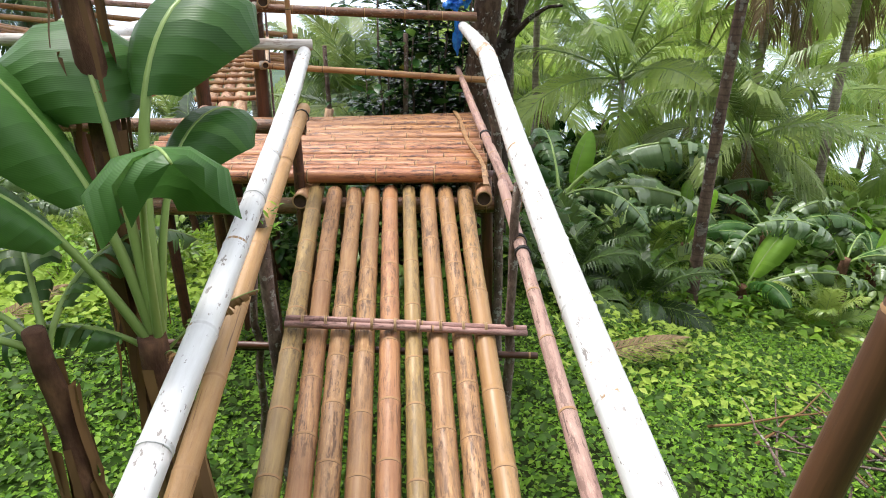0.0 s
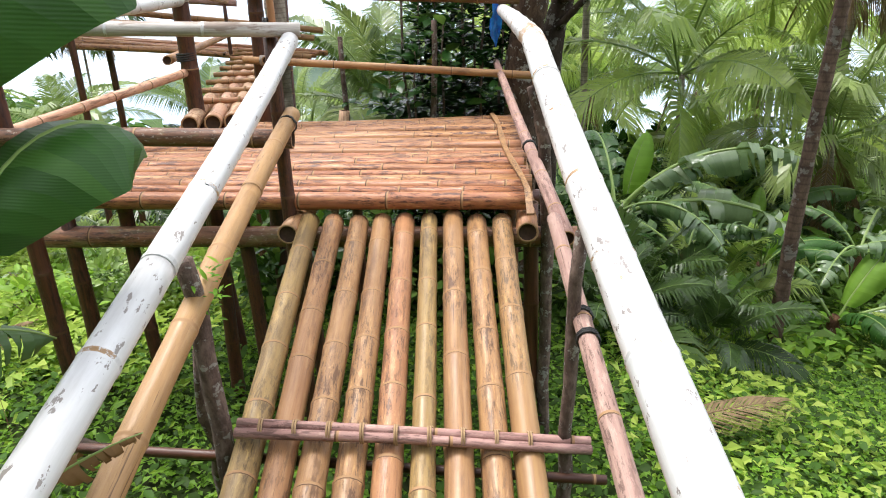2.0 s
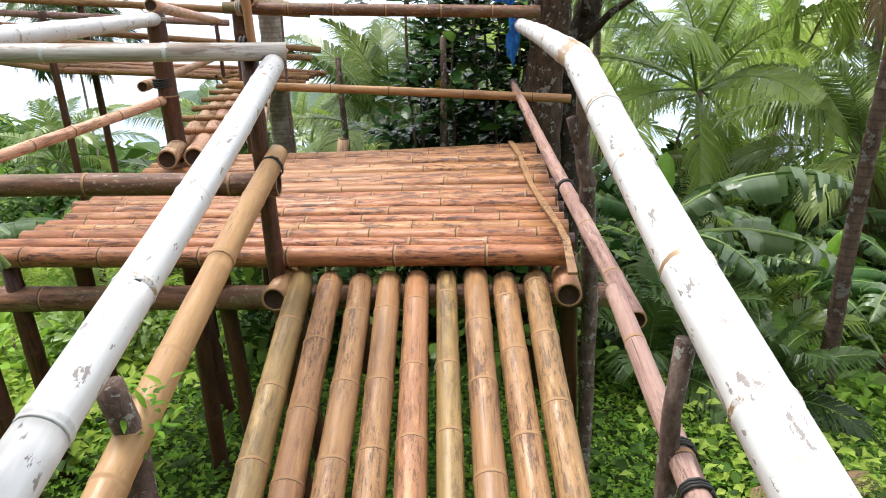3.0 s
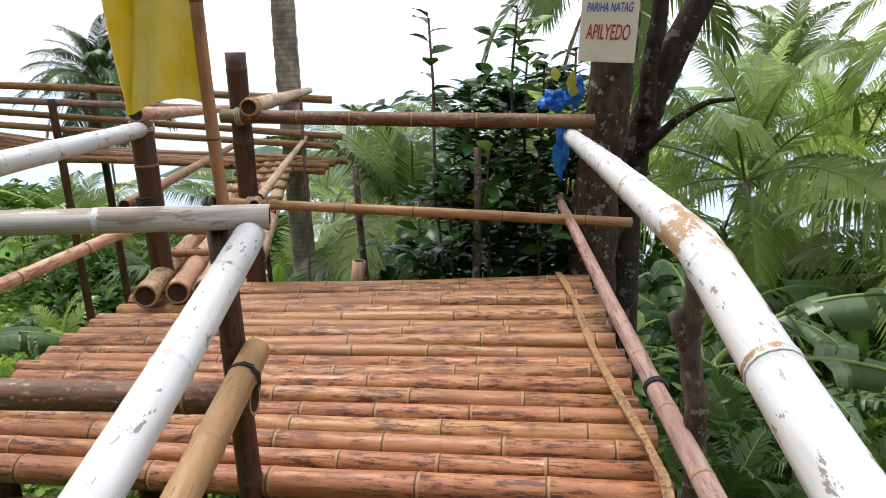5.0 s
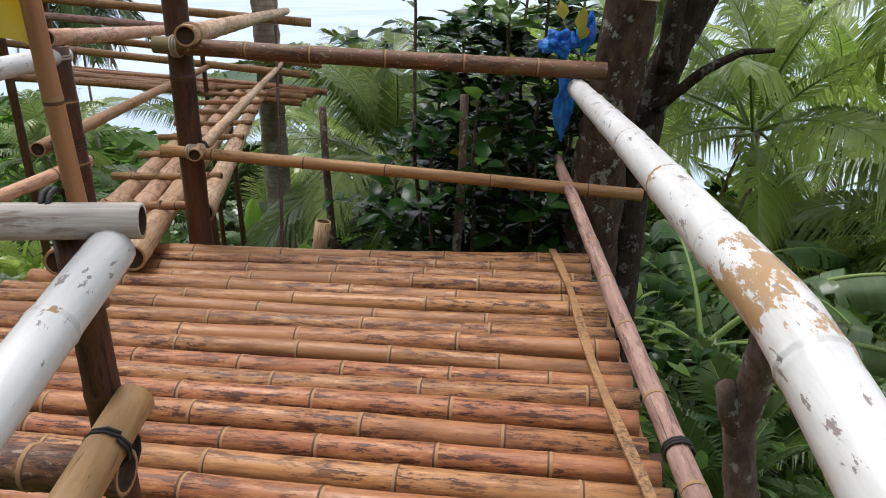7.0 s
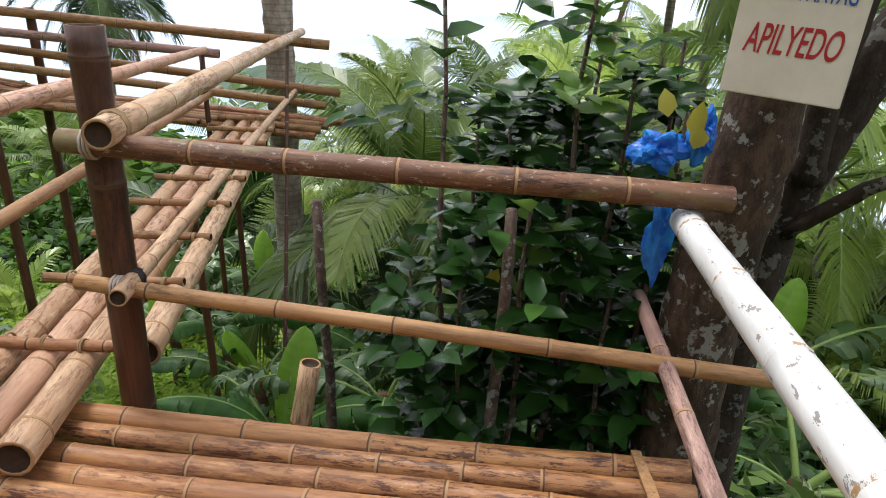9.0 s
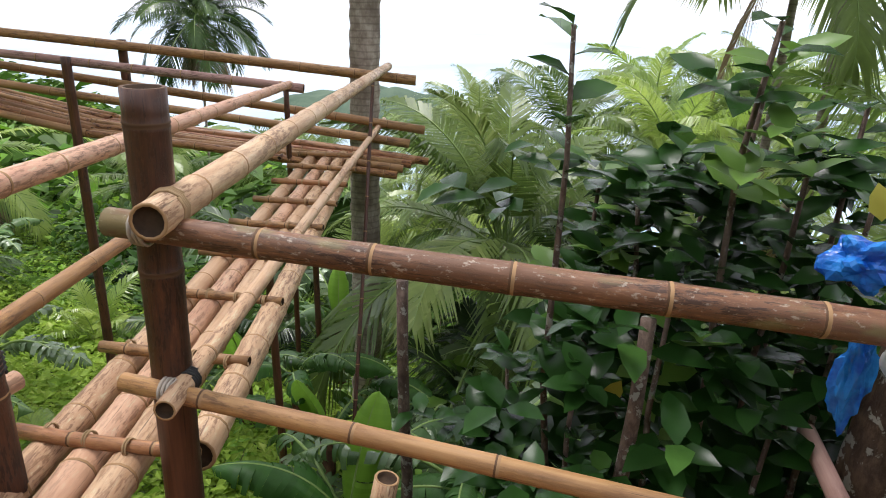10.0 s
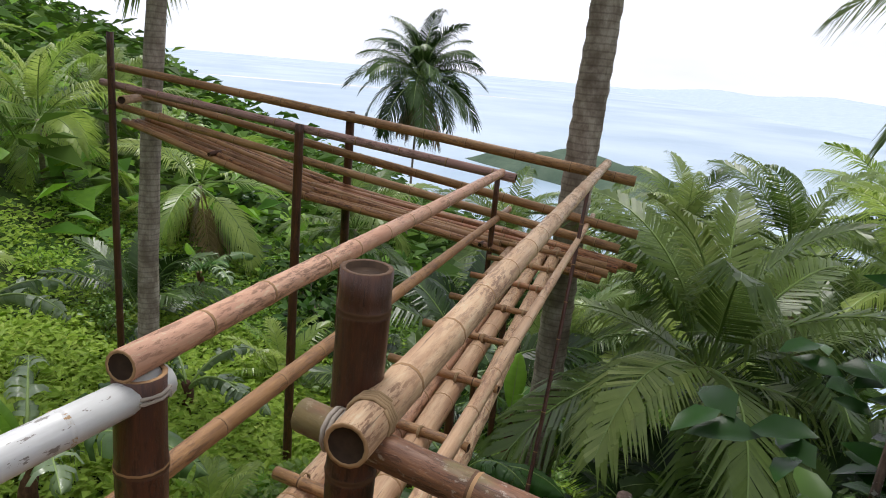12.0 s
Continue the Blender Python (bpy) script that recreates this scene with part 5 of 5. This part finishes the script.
# ---- bushes, undergrowth and ground cover ----


def bush_mesh(seed, n, mat, leaf=0.13, flat=0.75):
    q = random.Random(seed)
    lumps = [(V(q.uniform(-0.6, 0.6), q.uniform(-0.6, 0.6), q.uniform(0.15, 0.95) * flat), q.uniform(0.25, 0.5)) for _ in range(9)]
    C, D, U, Ls, Ws = [], [], [], [], []
    for k in range(n):
        c, r = q.choice(lumps)
        d = V(q.gauss(0, 1), q.gauss(0, 1), q.gauss(0.3, 0.8)).normalized()
        C.append(c + d * r * q.uniform(0.5, 1.0)), D.append(d + V(q.uniform(-.5, .5), q.uniform(-.5, .5), -0.2)), U.append(V(d.x * 0.4 + q.uniform(-.4, .4), d.y * 0.4 + q.uniform(-.4, .4), 1))
        s = leaf * q.uniform(0.7, 1.35)
        Ls.append(s), Ws.append(s * q.uniform(0.2, 0.34))
    return leaves_mesh("bush", C, D, U, Ls, Ws, mat)


def bush_stems(seed):
    q = random.Random(seed)
    verts, faces = [], []
    for k in range(9):
        a = q.uniform(0, 6.28)
        vv, f = tube(bent((0.08 * math.cos(a), 0.08 * math.sin(a), -0.1), (0.5 * math.cos(a), 0.5 * math.sin(a), q.uniform(0.4, 0.8)), 5, 0.03, seed * 10 + k), [0.018 * (1 - 0.14 * i) for i in range(6)], 5)
        b = len(verts)
        verts += vv
        faces += [tuple(b + i for i in ff) for ff in f]
    return mesh_from("stems", verts, faces, [M_STICK])


STEMS = [bush_stems(3), bush_stems(8)]
# Light copy of bush_leaf; its pale tones hold part of the silvery highlights.
L_BUSH_LT = leaf_material("bush_leaf_light", (0.06, 0.14, 0.02), (0.18, 0.31, 0.055), (0.38, 0.48, 0.13), 0.34, 0.38, 0.45)
BUSHES = [bush_mesh(1, 700, L_BUSH), bush_mesh(2, 600, L_BUSH, 0.17), bush_mesh(3, 800, L_BUSH, 0.10, 0.5), bush_mesh(4, 420, L_GROUND, 0.16, 0.6), bush_mesh(5, 500, L_SHRUB, 0.15, 0.9), bush_mesh(6, 650, L_BUSH_LT, 0.13, 0.9), bush_mesh(7, 520, L_BUSH_LT, 0.18, 0.8)]


def clear_of_walk(x, y):
    return not (-3.1 < x < 1.0 and -1.5 < y < 6.8)


qb = random.Random(77)


def bush(x, y, sc, kind):
    ob = thing("bush", (x, y, float(ground_z(x, y)) - 0.05), "dense green bush in the hillside undergrowth", "bush", "undergrowth bushes")
    m = Matrix.Translation(ob.location) @ Matrix.Rotation(qb.uniform(0, 6.28), 4, "Z") @ Matrix.Diagonal((sc, sc, sc * qb.uniform(0.7, 1.25), 1))
    part("foliage", BUSHES[kind], ob, m)
    part("branchwork", STEMS[kind % 2], ob, m)


placed = 0
while placed < 230:
    a, d = qb.uniform(-1.75, 1.15), 4.0 + 40 * qb.random() ** 1.7
    x, y = -0.3 + d * math.sin(a), 3.0 + d * math.cos(a)
    if not clear_of_walk(x, y) or (0.8 < x < 5.5 and y < 7.0):
        continue
    sc = qb.uniform(0.5, 1.05) * (1 + d / 22)
    if abs(x + 2.5) < 2.2 and y < 13.5:
        sc = min(sc, 0.9)
    if 1.5 < x < 9 and y < 10:
        sc = min(sc, 0.72)
    if x < -2.5 and y < 15:
        sc = min(sc, 0.6)
        kinds = (3, 3, 6, 5)
    elif x > 2.6:
        kinds = (3, 5, 6, 6, 1, 5)
    elif x > 0.6 and y < 10:
        # Dark kinds put the shade of the hollow beside the platform into leaf colour.
        kinds = (0, 4, 4, 2)
    else:
        kinds = (0, 0, 1, 1, 2, 3, 4, 5)
    bush(x, y, sc, qb.choice(kinds))
    placed += 1
for k in range(62):
    x, y = qb.uniform(1.5, 15), qb.uniform(9.5, 24)
    bush(x, y, qb.uniform(1.1, 1.9) * (0.8 + y / 40), qb.choice((0, 1, 3, 5, 5, 6, 6)))

for k in range(34):
    x, y = qb.uniform(-1.2, 5.5), qb.uniform(11.0, 17.5)
    bush(x, y, qb.uniform(1.2, 2.0), qb.choice((0, 1, 4, 4, 5)))
for x, y, sc in ((0.35, 8.5, 1.0), (1.2, 9.0, 1.1), (-0.4, 8.7, 0.9), (0.9, 8.0, 1.0), (-0.6, 10.0, 1.0), (0.4, 10.2, 1.1)):
    bush(x, y, sc, 4)


def scatter(n, x0, x1, y0, y1, seed, size, height, mat, name, label, rows=1, keep=None, edge=0.0):
    r = np.random.RandomState(seed)
    x, y = r.uniform(x0, x1, n), r.uniform(y0, y1, n)
    if keep is not None:
        ok = keep(x, y)
        x, y = x[ok], y[ok]
    n = len(x)
    x, y = x + r.normal(0, edge, n), y + r.normal(0, edge, n)
    patch = 0.5 + 0.5 * np.sin(x * 1.7 + 1.3 * np.sin(y * 1.1)) * np.cos(y * 1.9 + x * 0.6)
    z = ground_z(x, y) + r.uniform(0.0, 1.0, n) ** 1.4 * height * (0.35 + 0.9 * patch)
    C = np.stack([x, y, z], 1)
    a = r.uniform(0, 2 * np.pi, n)
    D = np.stack([np.cos(a), np.sin(a), r.uniform(-0.35, 0.7, n)], 1)
    U = np.stack([r.normal(0, 0.35, n), r.normal(0, 0.35, n), np.ones(n)], 1)
    s = size * r.uniform(0.6, 1.5, n)
    ob = new(name, leaves_mesh(name, C, D, U, s, s * r.uniform(0.22, 0.40, n), mat, 0.2, 0.25, rows))
    return tagged(ob, label, "plants", kind="stuff")


off_deck = lambda x, y: ~((np.abs(x) < 1.1) & (y < 1.4))
off_near = lambda x, y: ~((x > -5) & (x < 6) & (y > 0.6) & (y < 8.5)) & ~((np.abs(x) < 1.6) & (y > -3.5) & (y < 2))
scatter(125000, -5.5, 6.5, 0.4, 9.0, 11, 0.040, 0.14, L_GROUND, "ground_cover", "low bright green ground cover", 1, off_deck)
scatter(30000, -5.5, 6.5, 0.4, 9.0, 12, 0.058, 0.22, L_BUSH, "ground_cover", "darker broad-leaved ground cover", 2, off_deck)
open_slope = lambda x, y: ~((x < -2.2) & (y < 13.5))
scatter(60000, -18, 12, 6.5, 24, 13, 0.12, 0.45, L_GROUND, "undergrowth", "mixed green undergrowth on the slope", 1, open_slope)
scatter(36000, -18, 12, 6.5, 24, 14, 0.16, 0.7, L_BUSH, "undergrowth", "dark green undergrowth on the slope", 1, open_slope)
beside = lambda x, y: off_near(x, y) & ~((x < -2.2) & (y > 4.0))
scatter(42000, -19, 16, -7, 8, 21, 0.11, 0.30, L_GROUND, "undergrowth", "leafy green undergrowth beside the clearing", 1, beside, 0.8)
scatter(26000, -19, 16, -7, 8, 22, 0.16, 0.55, L_BUSH, "undergrowth", "dark green undergrowth beside the clearing", 1, beside, 0.8)
scatter(46000, -11, -2.4, 4.5, 14, 26, 0.10, 0.34, L_GRASS, "weeds", "bright weeds beside the walkway", 1, None, 0.3)
sunny = lambda x, y: (np.sin(x * 1.1 + 0.7) * np.cos(y * 0.9 + 0.4 * x) > -0.35) & ~((x > -3.0) & (x < 1.2))
scatter(52000, -9.5, 8.5, 4.2, 11.5, 24, 0.075, 0.26, L_GRASS, "weeds", "bright yellow-green weeds in the open patches", 1, sunny, 0.3)
scatter(26000, -16, -3.3, 7, 19, 25, 0.13, 0.42, L_GRASS, "weeds", "bright weeds on the slope below the walkway", 1, sunny, 0.4)
scatter(16000, 11, 62, -8, 32, 23, 0.7, 1.6, L_BUSH, "far_woods", "wooded slope beyond the palms", 1, None, 1.5)
scatter(30000, -120, 60, 22, 120, 15, 1.3, 2.6, L_BUSH, "far_woods", "distant wooded slope", 1)
scatter(14000, -120, -16, -5, 60, 16, 0.9, 2.0, L_BUSH, "far_woods", "wooded hillside", 1)
scatter(9000, -90, -14, -5, 60, 17, 0.8, 2.0, L_GROUND, "far_woods", "bright green patches on the wooded hillside", 1)
# Unseen woods on the added rise, shutting off light from behind.
scatter(16000, -60, 60, -45, -4, 18, 1.0, 3.0, L_BUSH, "far_woods", "unseen wooded hillside behind the path, added to block sky light", 1)

# ---- litter on the ground ----
for x, y, turn in ((1.15, 4.55, 20), (3.7, 4.7, -35), (-3.4, 4.2, 80)):
    dry = thing("dry_frond", (x, y, float(ground_z(x, y))), "fallen dry brown palm frond on the ground", "frond", "fallen fronds")
    part("frond", DEAD[0], dry, Matrix.Translation((x, y, float(ground_z(x, y)) + 0.12)) @ Matrix.Rotation(radians(turn), 4, "Z") @ Matrix.Rotation(radians(-62), 4, "Y") @ Matrix.Scale(0.36, 4))
twigs = thing("twig_pile", (2.95, 3.75, float(ground_z(2.95, 3.75))), "pile of dead brown twigs and branches", "twigs")
qt = random.Random(31)
for k in range(34):
    c = V(2.95 + qt.gauss(0, 0.35), 3.75 + qt.gauss(0, 0.25), 0)
    c.z = float(ground_z(c.x, c.y)) + qt.uniform(0.05, 0.25)
    a = qt.uniform(0, 3.14)
    d = V(math.cos(a), math.sin(a), qt.uniform(-0.2, 0.2)) * qt.uniform(0.25, 0.6)
    vv, f = tube(bent(c - d, c + d, 5, 0.02, k), [0.012 - 0.0015 * i for i in range(6)], 5)
    part("twig", mesh_from("twig", [tuple(Vector(p) - c) for p in vv], f, [M_STICK if k % 3 else L_DEAD]), twigs, Matrix.Translation(c))
sprig = thing("vine_sprig", (-0.86, 2.9, 0.1), "small green creeper sprig on the stick post", "creeper")
qs = random.Random(8)
SC, SD, SU, SL, SW = [], [], [], [], []
for k in range(60):
    t = k / 60
    SC.append((-0.86 + 0.10 * t + qs.uniform(-0.05, 0.05), 2.86 + qs.uniform(-0.06, 0.06), -0.05 + 0.28 * t)), SD.append((qs.uniform(-1, 1), qs.uniform(-1, 1), qs.uniform(-0.2, 0.6)))
    SU.append((qs.uniform(-0.4, 0.4), qs.uniform(-0.4, 0.4), 1)), SL.append(qs.uniform(0.03, 0.06)), SW.append(0.007)
part("leaves", leaves_mesh("leaves", SC, SD, SU, SL, SW, L_GROUND), sprig, None)
